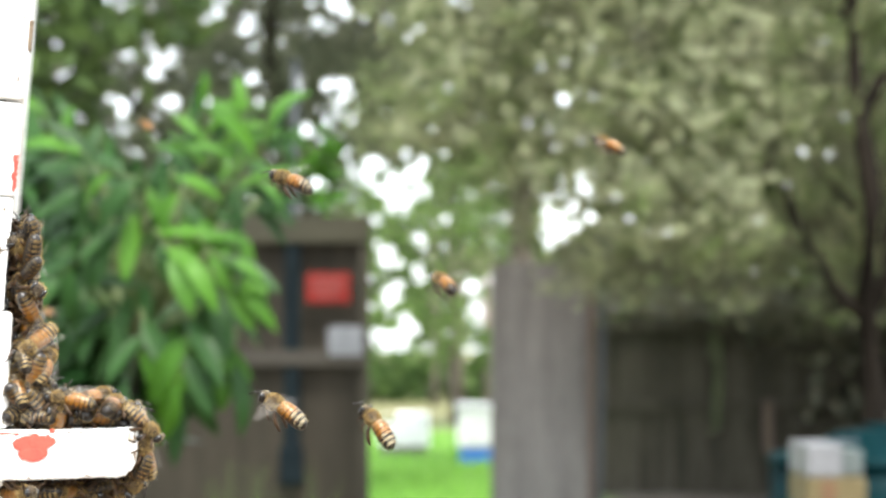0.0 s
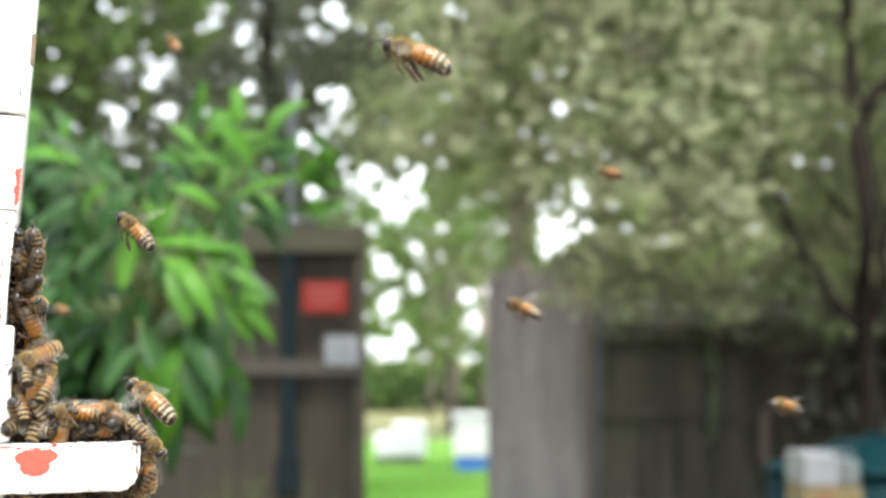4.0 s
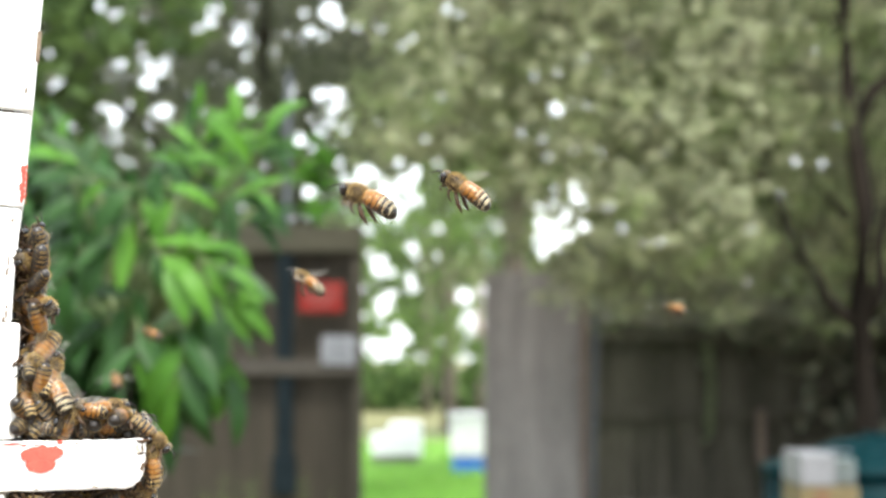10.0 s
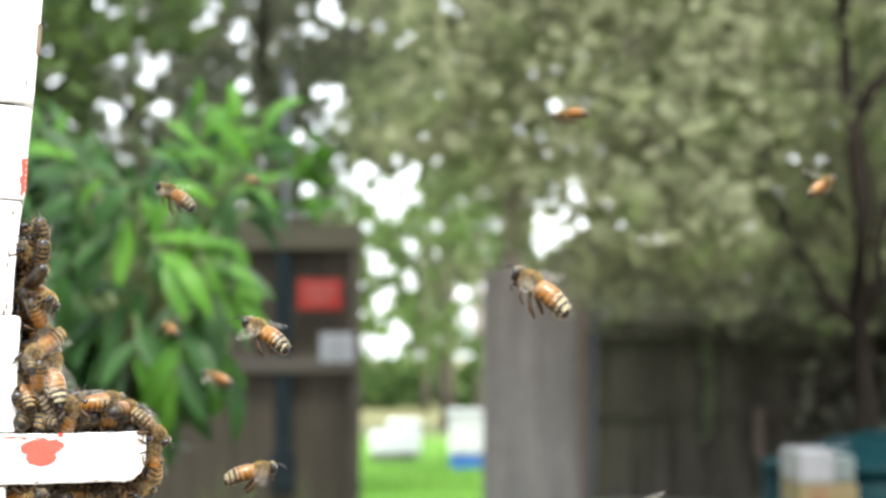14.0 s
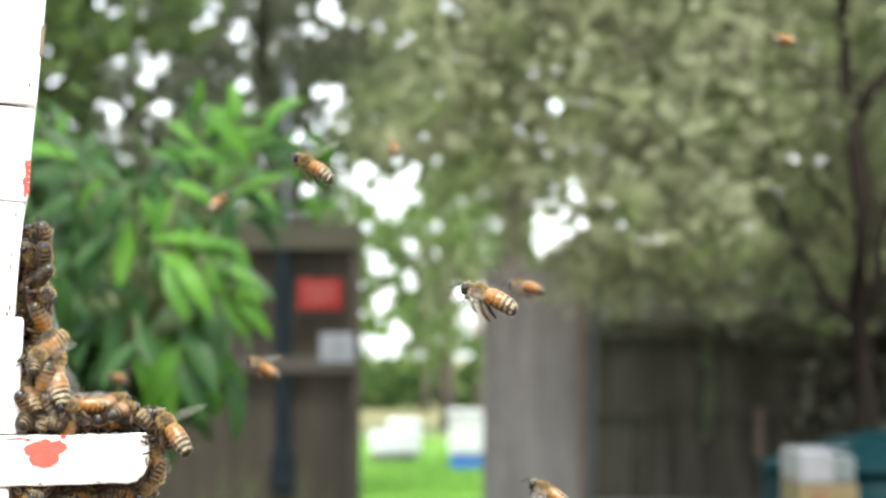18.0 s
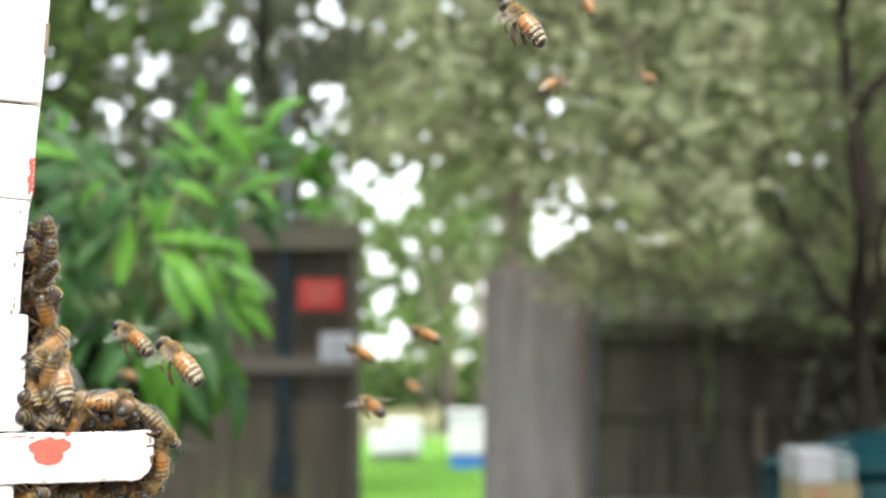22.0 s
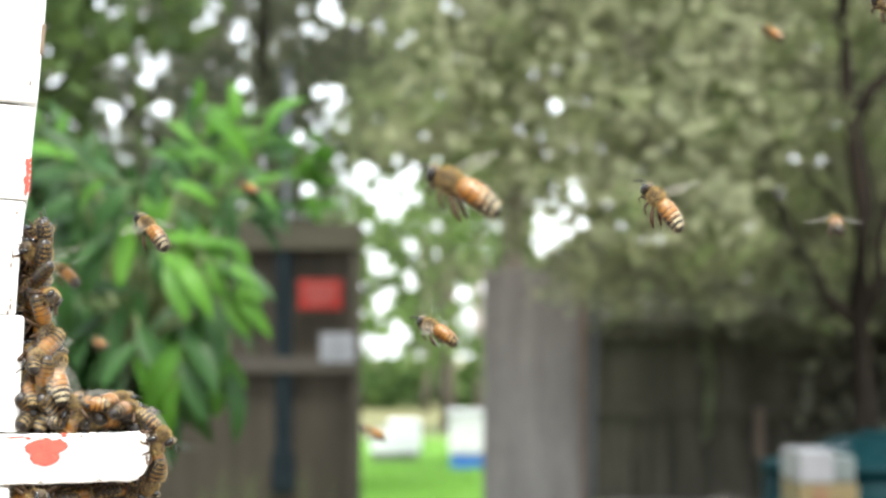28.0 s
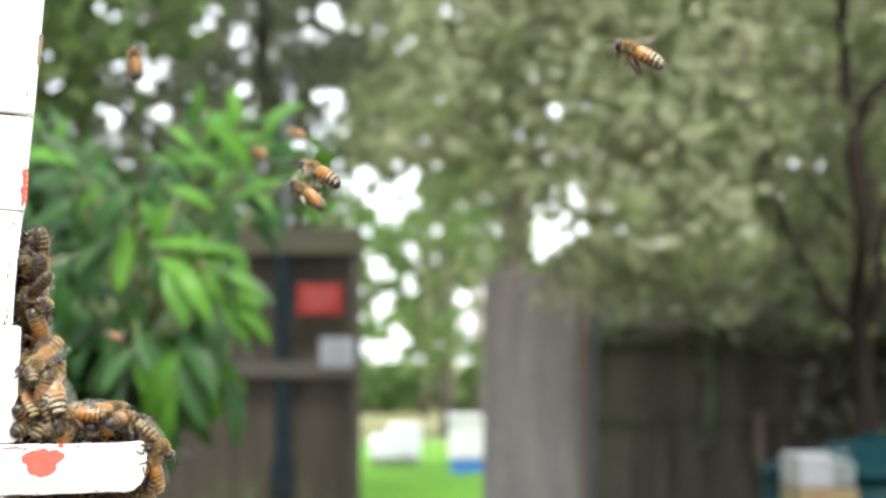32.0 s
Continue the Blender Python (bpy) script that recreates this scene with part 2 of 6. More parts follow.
HAIR = material("bee_hair", (0.17, 0.105, 0.032), (0.56, 0.4, 0.16), 0.85, 600, 4000, 0.0, translucent=0.25, island=1.1)
FUZZ = material("bee_golden_fuzz", (0.2, 0.13, 0.045), (0.42, 0.3, 0.13), 0.9, 600, 4000, 0.4)
THORAX = material("bee_thorax", (0.02, 0.013, 0.006), (0.06, 0.038, 0.016), 0.8, 600, 4000, 0.5)
LEG = material("bee_leg", (0.018, 0.01, 0.0045), (0.065, 0.033, 0.0125), 0.45, 600, 4000, 0.2)
EYE = material("bee_eye", (0.00496, 0.00434, 0.00434), (0.0124, 0.00992, 0.00868), 0.2, 600, 4000, 0.0)

for shell, gloss in ((FOX, 0.42), (TAN, 0.4), (UMBER, 0.3), (BLACK, 0.35), (LEG, 0.25)):
    shell.node_tree.nodes["Principled BSDF"].inputs["Specular IOR Level"].default_value = gloss


def ground_material():
    m = material("lawn_and_bare_soil", (0.07, 0.15, 0.025), (0.14, 0.26, 0.045), 0.9, 1.2, 25, 0.4)
    n, lk = m.node_tree.nodes, m.node_tree.links
    p = n["Principled BSDF"]
    old = p.inputs["Base Color"].links[0].from_socket
    geo, sep = n.new("ShaderNodeNewGeometry"), n.new("ShaderNodeSeparateXYZ")
    lk.new(geo.outputs["Position"], sep.inputs[0])

    def band(a, b, col, base, axis="Y"):
        mr, mx = n.new("ShaderNodeMapRange"), n.new("ShaderNodeMix")
        mr.inputs[1].default_value, mr.inputs[2].default_value = a, b
        lk.new(sep.outputs[axis], mr.inputs[0])
        mx.data_type = "RGBA"
        lk.new(mr.outputs[0], mx.inputs[0])
        lk.new(base, mx.inputs[6])
        mx.inputs[7].default_value = (*col, 1)
        return mx.outputs[2]

    soil = band(0.9, 1.3, (0.05, 0.04, 0.028), old, "X")
    dry = band(24, 34, (0.11, 0.11, 0.04), soil)
    lk.new(band(11.0, 9.0, (0.12, 0.09, 0.06), dry), p.inputs["Base Color"])
    return m


def wing_material():
    m = bpy.data.materials.new("bee_wing_membrane")
    m.use_nodes = True
    n, lk = m.node_tree.nodes, m.node_tree.links
    p = n["Principled BSDF"]
    p.inputs["Base Color"].default_value, p.inputs["Roughness"].default_value = (0.6, 0.56, 0.5, 1), 0.25
    clear, mix, vein = n.new("ShaderNodeBsdfTransparent"), n.new("ShaderNodeMixShader"), n.new("ShaderNodeTexVoronoi")
    tc, ramp = n.new("ShaderNodeTexCoord"), n.new("ShaderNodeValToRGB")
    vein.feature = "DISTANCE_TO_EDGE"
    vein.inputs["Scale"].default_value = 560
    lk.new(tc.outputs["Object"], vein.inputs["Vector"])
    lk.new(vein.outputs["Distance"], ramp.inputs[0])
    ramp.color_ramp.elements[0].color, ramp.color_ramp.elements[1].color = (0.18, 0.18, 0.18, 1), (0.045, 0.045, 0.045, 1)
    ramp.color_ramp.elements[1].position = 0.035
    lk.new(ramp.outputs[0], mix.inputs[0])
    lk.new(clear.outputs[0], mix.inputs[1])
    lk.new(p.outputs[0], mix.inputs[2])
    lk.new(mix.outputs[0], n["Material Output"].inputs["Surface"])
    return m


WING = wing_material()

# ---------------------------------------------------------------- mesh helpers


def mesh_of(name, verts, faces, mats, smooth=False, slots=None):
    me = bpy.data.meshes.new(name)
    me.from_pydata([tuple(v) for v in verts], [], [tuple(f) for f in faces])
    for m in (mats if isinstance(mats, (list, tuple)) else [mats]):
        me.materials.append(m)
    me.polygons.foreach_set("use_smooth", [smooth] * len(me.polygons))
    if slots is not None:
        me.polygons.foreach_set("material_index", slots)
    me.update()
    return me


def part(name, shape, mat, parent, label="", smooth=False, m=None):
    """Links a bmesh or a mesh as one object under its thing."""
    if isinstance(shape, bmesh.types.BMesh):
        me = bpy.data.meshes.new(name)
        shape.to_mesh(me)
        shape.free()
        me.materials.append(mat)
        me.polygons.foreach_set("use_smooth", [smooth] * len(me.polygons))
    else:
        me = shape
    ob = new(name, me)
    ob.parent = parent
    if m is not None:
        ob.matrix_basis = m
    if label:
        tagged(ob, label)
    return ob


def block(x0, x1, y0, y1, z0, z1, bevel=0.004, cuts=0, rough=0.0, seed=0):
    """A worn bevelled block."""
    bm = bmesh.new()
    bmesh.ops.create_cube(bm, size=1)
    for v in bm.verts:
        v.co = Vector((x0 + (v.co.x + 0.5) * (x1 - x0), y0 + (v.co.y + 0.5) * (y1 - y0), z0 + (v.co.z + 0.5) * (z1 - z0)))
    if bevel:
        bmesh.ops.bevel(bm, geom=bm.edges[:], offset=bevel, segments=2, affect="EDGES", profile=0.6)
    if cuts:
        bmesh.ops.subdivide_edges(bm, edges=bm.edges[:], cuts=cuts, use_grid_fill=True)
        for v in bm.verts:
            v.co += noise.noise_vector(v.co * (0.6 / max(rough * 8, 1e-5)) + Vector((seed, 0, 0))) * rough
    return bm


def tube(points, radii, sides=8):
    """A tapered tube along a bent line."""
    verts, faces = [], []
    pts = [Vector(p) for p in points]
    for i, p in enumerate(pts):
        d = (pts[min(i + 1, len(pts) - 1)] - pts[max(i - 1, 0)]).normalized()
        q = d.to_track_quat("Z", "Y")
        for k in range(sides):
            a = 2 * math.pi * k / sides
            verts.append(p + q @ Vector((math.cos(a) * radii[i], math.sin(a) * radii[i], 0)))
    for i in range(len(pts) - 1):
        for k in range(sides):
            a, b = i * sides + k, i * sides + (k + 1) % sides
            faces.append((a, b, b + sides, a + sides))
    faces.append(tuple(range(sides))[::-1])
    faces.append(tuple(range((len(pts) - 1) * sides, len(pts) * sides)))
    return verts, faces


def tube_mesh(name, points, radii, mat, sides=8):
    v, f = tube(points, radii, sides)
    return mesh_of(name, v, f, mat, True)


def ball(centre, radii, rings=10, sides=14, lumps=0.0):
    verts, faces = [], []
    for i in range(rings + 1):
        th = math.pi * i / rings
        for k in range(sides):
            ph = 2 * math.pi * k / sides
            d = Vector((math.cos(th), math.sin(th) * math.cos(ph), math.sin(th) * math.sin(ph)))
            s = 1 + lumps * noise.noise(d * 3)
            verts.append(Vector(centre) + Vector((d.x * radii[0] * s, d.y * radii[1] * s, d.z * radii[2] * s)))
    for i in range(rings):
        for k in range(sides):
            a, b = i * sides + k, i * sides + (k + 1) % sides
            faces.append((a, b, b + sides, a + sides))
    return verts, faces


def empty(name, x=0.0, y=0.0, z=0.0, rz=0.0, m=None):
    ob = new(name)
    ob.empty_display_size = 0.05
    ob.matrix_basis = m if m is not None else pose(x, y, z, 0, 0, rz)
    return ob


# Sky gaps in the foliage, placed to fit the camera's view: bearing, elevation and radius, in thousandths.
VIEW_OPENINGS = [(-25.5, 79.2, 13.0), (-36.9, 86.8, 6.5), (-16.8, 89.5, 7.0), (55.9, 69.7, 11.5), (51.8, 57.5, 9.0), (63.4, 81.9, 5.5), (74.8, 73.2, 4.5), (57.2, 119.8, 5.5), (43.7, 107.4, 3.7), (35.0, 110.6, 3.2), (-64.0, 157.2, 4.3), (-52.6, 167.3, 5.5), (-139.9, 139.4, 7.0), (-158.3, 119.8, 7.0), (-135.8, 119.8, 3.5), (-55.3, 126.6, 5.9), (-70.2, 106.3, 3.5), (-85.1, 97.6, 3.5), (-66.2, 77.8, 4.7), (-45.0, 85.9, 4.3), (-30.4, 1.1, 10.0), (-28.7, 25.5, 6.0), (-31.7, 45.3, 4.5), (-18.7, 11.4, 5.0), (8.4, 30.9, 4.5), (19.2, 31.7, 4.5), (15.7, 17.6, 7.5), (7.6, -2.2, 5.0), (-110.9, 165.4, 4.3), (-96.0, 130.7, 3.5), (4.3, 170.0, 4.5), (-186.8, 133.4, 3.9)]
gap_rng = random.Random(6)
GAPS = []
for gu, gw, gr in VIEW_OPENINGS:
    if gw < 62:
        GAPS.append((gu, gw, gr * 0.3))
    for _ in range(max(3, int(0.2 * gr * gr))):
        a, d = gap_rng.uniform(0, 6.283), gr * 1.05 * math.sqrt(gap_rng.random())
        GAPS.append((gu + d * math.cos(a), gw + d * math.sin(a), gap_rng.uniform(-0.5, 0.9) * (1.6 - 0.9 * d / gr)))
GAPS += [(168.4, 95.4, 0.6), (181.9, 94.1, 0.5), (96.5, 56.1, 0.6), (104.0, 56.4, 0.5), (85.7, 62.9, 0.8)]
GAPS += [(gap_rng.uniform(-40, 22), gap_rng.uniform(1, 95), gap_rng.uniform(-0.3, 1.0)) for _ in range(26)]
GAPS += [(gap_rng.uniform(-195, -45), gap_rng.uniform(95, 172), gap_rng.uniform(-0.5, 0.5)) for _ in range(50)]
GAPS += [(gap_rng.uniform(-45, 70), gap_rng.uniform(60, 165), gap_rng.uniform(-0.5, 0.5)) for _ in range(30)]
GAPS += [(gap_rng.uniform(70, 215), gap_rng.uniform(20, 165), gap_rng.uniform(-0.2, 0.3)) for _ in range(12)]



def leaf_cloud(rng, boxes, clumps, per, spread, size, gaps=1.0, shape=(1, 0.28), ragged=0.0):
    """Many small pointed leaves in clumps inside boxes of x, y, z; returns arrays for one mesh."""
    vol = np.array([(b[1] - b[0]) * (b[3] - b[2]) * (b[5] - b[4]) for b in boxes])
    pick = rng.choice(len(boxes), clumps, p=vol / vol.sum())
    lo = np.array([(b[0], b[2], b[4]) for b in boxes])[pick]
    hi = np.array([(b[1], b[3], b[5]) for b in boxes])[pick]
    c = lo + rng.random((clumps, 3)) * (hi - lo)
    if ragged:
        c += rng.normal(0, ragged, (clumps, 3))
    rad = spread * rng.uniform(0.5, 1.4, clumps)
    p = (c[:, None, :] + rng.normal(0, 1, (clumps, per, 3)) * rad[:, None, None] * np.array([1, 1, 0.75])).reshape(-1, 3)
    p = p[p[:, 2] > 0.02]
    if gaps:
        # Leaves on the camera's sight lines through these gaps are left out.
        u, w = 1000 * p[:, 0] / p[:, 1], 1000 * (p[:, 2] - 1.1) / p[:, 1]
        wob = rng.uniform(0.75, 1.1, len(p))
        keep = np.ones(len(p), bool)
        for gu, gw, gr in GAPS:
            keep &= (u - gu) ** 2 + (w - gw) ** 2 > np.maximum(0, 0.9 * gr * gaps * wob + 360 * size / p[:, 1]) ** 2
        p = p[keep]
    n = len(p)
    d = rng.normal(0, 1, (n, 3)) * np.array([1, 1, 0.8])
    d /= np.linalg.norm(d, axis=1)[:, None]
    e = np.cross(d, rng.normal(0, 1, (n, 3)))
    e /= np.linalg.norm(e, axis=1)[:, None]
    s = (size * rng.uniform(0.6, 1.4, n))[:, None]
    q = np.stack([p - d * s * shape[0] / 2, p + e * s * shape[1] / 2 - d * s * 0.1, p + d * s * shape[0] / 2, p - e * s * shape[1] / 2 - d * s * 0.1], 1)
    return q.reshape(-1, 3), np.arange(4 * n).reshape(-1, 4)


def fast_mesh(name, verts, faces, mat):
    me = bpy.data.meshes.new(name)
    n, k = len(faces), faces.shape[1]
    me.vertices.add(len(verts))
    me.vertices.foreach_set("co", np.asarray(verts, np.float32).ravel())
    me.loops.add(n * k)
    me.loops.foreach_set("vertex_index", faces.ravel().astype(np.int32))
    me.polygons.add(n)
    me.polygons.foreach_set("loop_start", (np.arange(n) * k).astype(np.int32))
    me.materials.append(mat)
    me.update(calc_edges=True)
    me.validate()
    return me


# ---------------------------------------------------------------- ground and lawn
def build_ground():
    bm = bmesh.new()
    ring = [0, 2, 5, 9, 12, 16, 20, 25, 32, 45, 70, 150, 600, 3000]
    xs = sorted({-r for r in ring} | set(ring))
    grid = {}
    for i, x in enumerate(xs):
        for j, y in enumerate(xs):
            z = 0.03 * noise.noise(Vector((x * 0.3, y * 0.3, 0))) * (1 if abs(y) > 12 else 0.2)
            grid[i, j] = bm.verts.new((x, y, z - 0.01))
    for i in range(len(xs) - 1):
        for j in range(len(xs) - 1):
            bm.faces.new((grid[i, j], grid[i + 1, j], grid[i + 1, j + 1], grid[i, j + 1]))
    g = part("ground", bm, ground_material(), None, smooth=True)
    tagged(g, "lawn turning to dry grass, bare soil in the yard", "ground", kind="structure")
    rng = np.random.default_rng(5)
    n = 26000
    y = 11.5 + 16 * rng.random(n) ** 1.3
    x = rng.uniform(-0.07, 0.05, n) * y + rng.normal(0, 0.15, n)
    h, a = rng.uniform(0.03, 0.1, n), rng.uniform(0, 6.28, n)
    b = np.stack([x, y, np.full(n, -0.015)], 1)
    side = np.stack([np.cos(a), np.sin(a), np.zeros(n)], 1) * 0.006
    tip = b + np.stack([rng.normal(0, 0.03, n), rng.normal(0, 0.03, n), h], 1)
    v = np.stack([b - side, b + side, tip], 1).reshape(-1, 3)
    t = new("lawn_grass", fast_mesh("lawn_grass", v, np.arange(3 * n).reshape(-1, 3), GRASS))
    tagged(t, "short bright green grass blades beyond the gate", "grass", kind="stuff")


build_ground()

# ---------------------------------------------------------------- the hive
LEAN = 4.2


def splash(name, blobs, parent, m, seed, mat=None, label="flaking red paint splash"):
    """A thin ragged patch of paint made of overlapping rounded flakes, lying in x and z."""
    rng = random.Random(seed)
    bm = bmesh.new()
    for lift, (cx, cz, rx, rz) in enumerate(blobs):
        n = 26
        rim, top = [], []
        for k in range(n):
            a = 2 * math.pi * k / n
            w = 1 + 0.2 * noise.noise(Vector((math.cos(a) * 2 + seed, math.sin(a) * 2, cx * 900))) + rng.uniform(-0.06, 0.06)
            rim.append(bm.verts.new((cx + rx * w * math.cos(a), 0, cz + rz * w * math.sin(a))))
            top.append(bm.verts.new((cx + rx * w * 0.93 * math.cos(a), -0.00006 - 0.00003 * lift, cz + rz * w * 0.93 * math.sin(a))))
        bm.faces.new(top)
        for k in range(n):
            bm.faces.new((rim[k], rim[(k + 1) % n], top[(k + 1) % n], top[k]))
    bmesh.ops.recalc_face_normals(bm, faces=bm.faces[:])
    return part(name, bm, mat or RED, parent, label, m=m)


def worn_board():
    """The landing board: a round worn lower front edge and a nicked outline."""
    prof = [(-0.4, -0.0109), (0.0238, -0.0109), (0.0256, -0.0104), (0.0271, -0.0093), (0.028, -0.0076), (0.0284, -0.0055), (0.0286, -0.0022), (0.0285, -0.0007), (0.0279, 0.0001), (-0.4, 0.0001)]
    rows = [[] for _ in range(9)]
    ys = (-0.0011, -0.0006, 0.004, 0.02, 0.06, 0.12, 0.2, 0.3, 0.385)
    steps = []
    for (xa, za), (xb, zb) in zip(prof, prof[1:] + prof[:1]):
        n = 60 if abs(xb - xa) > 0.1 else 2
        for i in range(n):
            q = i / n
            q = 1 - (1 - q) ** 2.2 if n > 2 and xb > xa else (q ** 2.2 if n > 2 else q)
            steps.append((xa + (xb - xa) * q, za + (zb - za) * q))
    bm = bmesh.new()
    for k, y in enumerate(ys):
        shrink = 0.0005 if k == 0 else 0.0
        for x, z in steps:
            v = Vector((x, y, z))
            d = noise.noise_vector(v * 420) * 0.00028 + noise.noise_vector(v * 1500) * 0.00014
            zc = -0.0054
            rows[k].append(bm.verts.new(v + d + Vector((-shrink if x > 0 else 0, 0, shrink if z < zc else -shrink))))
    n = len(steps)
    for k in range(len(ys) - 1):
        for i in range(n):
            bm.faces.new((rows[k][i], rows[k][(i + 1) % n], rows[k + 1][(i + 1) % n], rows[k + 1][i]))
    bm.faces.new(rows[0])
    bm.faces.new(rows[-1][::-1])
    bmesh.ops.recalc_face_normals(bm, faces=bm.faces[:])
    return bm


def chips(parent, m, spots, seed, tall=False):
    rng = random.Random(seed)
    for i, (x, z) in enumerate(spots):
        a, b = (rng.uniform(0.00012, 0.0003), rng.uniform(0.0003, 0.0009)) if tall else (rng.uniform(0.0002, 0.0007), rng.uniform(0.00008, 0.00018))
        splash("paint_chip", [(x, z, a, b), (x + rng.uniform(-0.0003, 0.0003), z + rng.uniform(-0.0005, 0.0005), a * 0.7, b * 0.6)], parent, m, seed + i, BARE, "bare timber chip in the paint")



def build_hive():
    hive = empty("beehive", m=pose(-0.09325, 0.461, 1.0828, 0, 0, 12.0))
    tagged(hive, "white painted wooden beehive with worn paint on a stand", "beehive")
    up = pose(-0.0004, 0, 0.0262, 0, LEAN, 0)
    low = pose(0.0, 0, 0, 0, 2.2, 0)
    tray = pose(0, 0, 0, 0, -1.1, 0)
    part("entrance_block", block(-0.4, 0, 0, 0.4, 0.0004, 0.0262, 0.0012, 2, 0.0003, 1), WHITE, hive, m=low)
    part("spacer_rim", block(-0.4, -0.0006, 0.0006, 0.4, 0.0001, 0.0256, 0.001, 2, 0.0004, 2), WHITE, hive, m=up)
    part("spacer_rim", block(-0.4, -0.0002, 0.0003, 0.4, 0.0259, 0.0466, 0.0011, 2, 0.0004, 3), WHITE, hive, m=up)
    part("hive_box", block(-0.4, 0.0004, 0, 0.4, 0.0474, 0.29, 0.0014, 3, 0.0005, 4), WHITE, hive, m=up)
    # Brown filler set into the joint to stand in for the gap's shade.
    part("joint_shadow_gap", block(-0.39, -0.004, 0.004, 0.39, 0.045, 0.049, 0), BARE, hive, "brown filler standing in for shade in the joint", m=up)
    part("edge_chip", block(-0.0004, 0.0006, -0.0001, 0.004, 0.0585, 0.0655, 0.0003, 1, 0.0002, 7), BARE, hive, "bare timber where the paint has chipped", m=up)
    lid = part("lid", block(-0.42, 0.02, -0.02, 0.42, 0.29, 0.33, 0.003), WHITE, hive, "white hive lid", m=up)
    board = part("landing_board", worn_board(), WHITE, hive, "white landing board with chipped edges", m=tray)
    part("floor", block(-0.4, -0.0022, 0, 0.39, -0.032, -0.0111, 0.0012, 1, 0.0003, 6), WHITE, hive, m=tray)
    splash("paint_splash", [(0.0054, -0.0037, 0.0034, 0.0029), (0.0042, -0.0029, 0.003, 0.0017), (0.0074, -0.0026, 0.003, 0.0015), (0.0052, -0.0054, 0.0026, 0.0015)], board, pose(0, -0.0015, 0), 4)
    splash("paint_splash", [(0.0097, -0.0003, 0.0007, 0.0005), (0.0088, -0.0012, 0.0004, 0.0003)], board, pose(0, -0.00125, 0), 2)
    splash("paint_splash", [(-0.0012, -0.0004, 0.0022, 0.00025), (0.002, -0.0008, 0.0006, 0.0002)], board, pose(0, -0.00125, 0), 3)
    for i in range(6):
        z = 0.0276 + i * 0.0013
        splash("paint_splash", [(-0.0008 + 0.0002 * math.sin(2.3 * i), z, 0.00035 + 0.0001 * (i % 3), 0.00095), (-0.0004, z + 0.0005, 0.0003, 0.0006)], hive, up @ pose(0, -0.0003, 0), 10 + i)
        splash("paint_splash", [(0.006 + 0.004 * i, z + 0.0004, 0.0026, 0.0011)], hive, up @ pose(0.0002, 0, 0, 0, 0, 90), 20 + i)
    rng = random.Random(9)
    chips(board, pose(0, -0.0013, 0), [(0.001 + 0.027 * rng.random(), -0.0003 - 0.0004 * rng.random()) for _ in range(6)], 40)
    chips(board, pose(0, -0.0013, 0), [(-0.002 + 0.027 * rng.random(), -0.0104 + 0.0004 * rng.random()) for _ in range(5)], 80)
    chips(board, pose(0, -0.0013, 0), [(0.0277 + 0.0003 * rng.random(), -0.008 * rng.random()) for _ in range(6)], 100, True)
    chips(hive, up @ pose(0, -0.00035, 0), [(-0.0026 + 0.0008 * rng.random(), 0.0005 + 0.025 * rng.random()) for _ in range(9)], 120, True)
    chips(hive, up @ pose(0, -0.00035, 0), [(-0.0018 + 0.0007 * rng.random(), 0.048 + 0.045 * rng.random()) for _ in range(3)], 170, True)
    stand = empty("hive_stand", m=pose(-0.09325, 0.461, 0, 0, 0, 12.0))
    tagged(stand, "weathered timber stand under the hive", "stand")
    top = 1.0828 - 0.034
    for x0 in (-0.385, -0.06):
        for y0 in (0.03, 0.31):
            part("leg", block(x0, x0 + 0.045, y0, y0 + 0.045, 0, top - 0.06, 0.003), BARE, stand)
    for y0 in (0.03, 0.31):
        part("rail", block(-0.395, -0.012, y0, y0 + 0.045, top - 0.06, top - 0.011, 0.003), BARE, stand)


build_hive()

# ---------------------------------------------------------------- gate and fences


def plank_wall(thing, x0, x1, y, z1, width, mat, rng, ragged=0.02, thick=0.018, z0=0.0, gap=0.006):
    x = x0
    while x < x1 - 0.02:
        w = min(width * rng.uniform(0.92, 1.08), x1 - x)
        part("plank", block(x, x + w - gap, y, y + thick, z0 + rng.uniform(0, 0.02), z1 - rng.uniform(0, ragged), 0.003), mat, thing)
        x += w


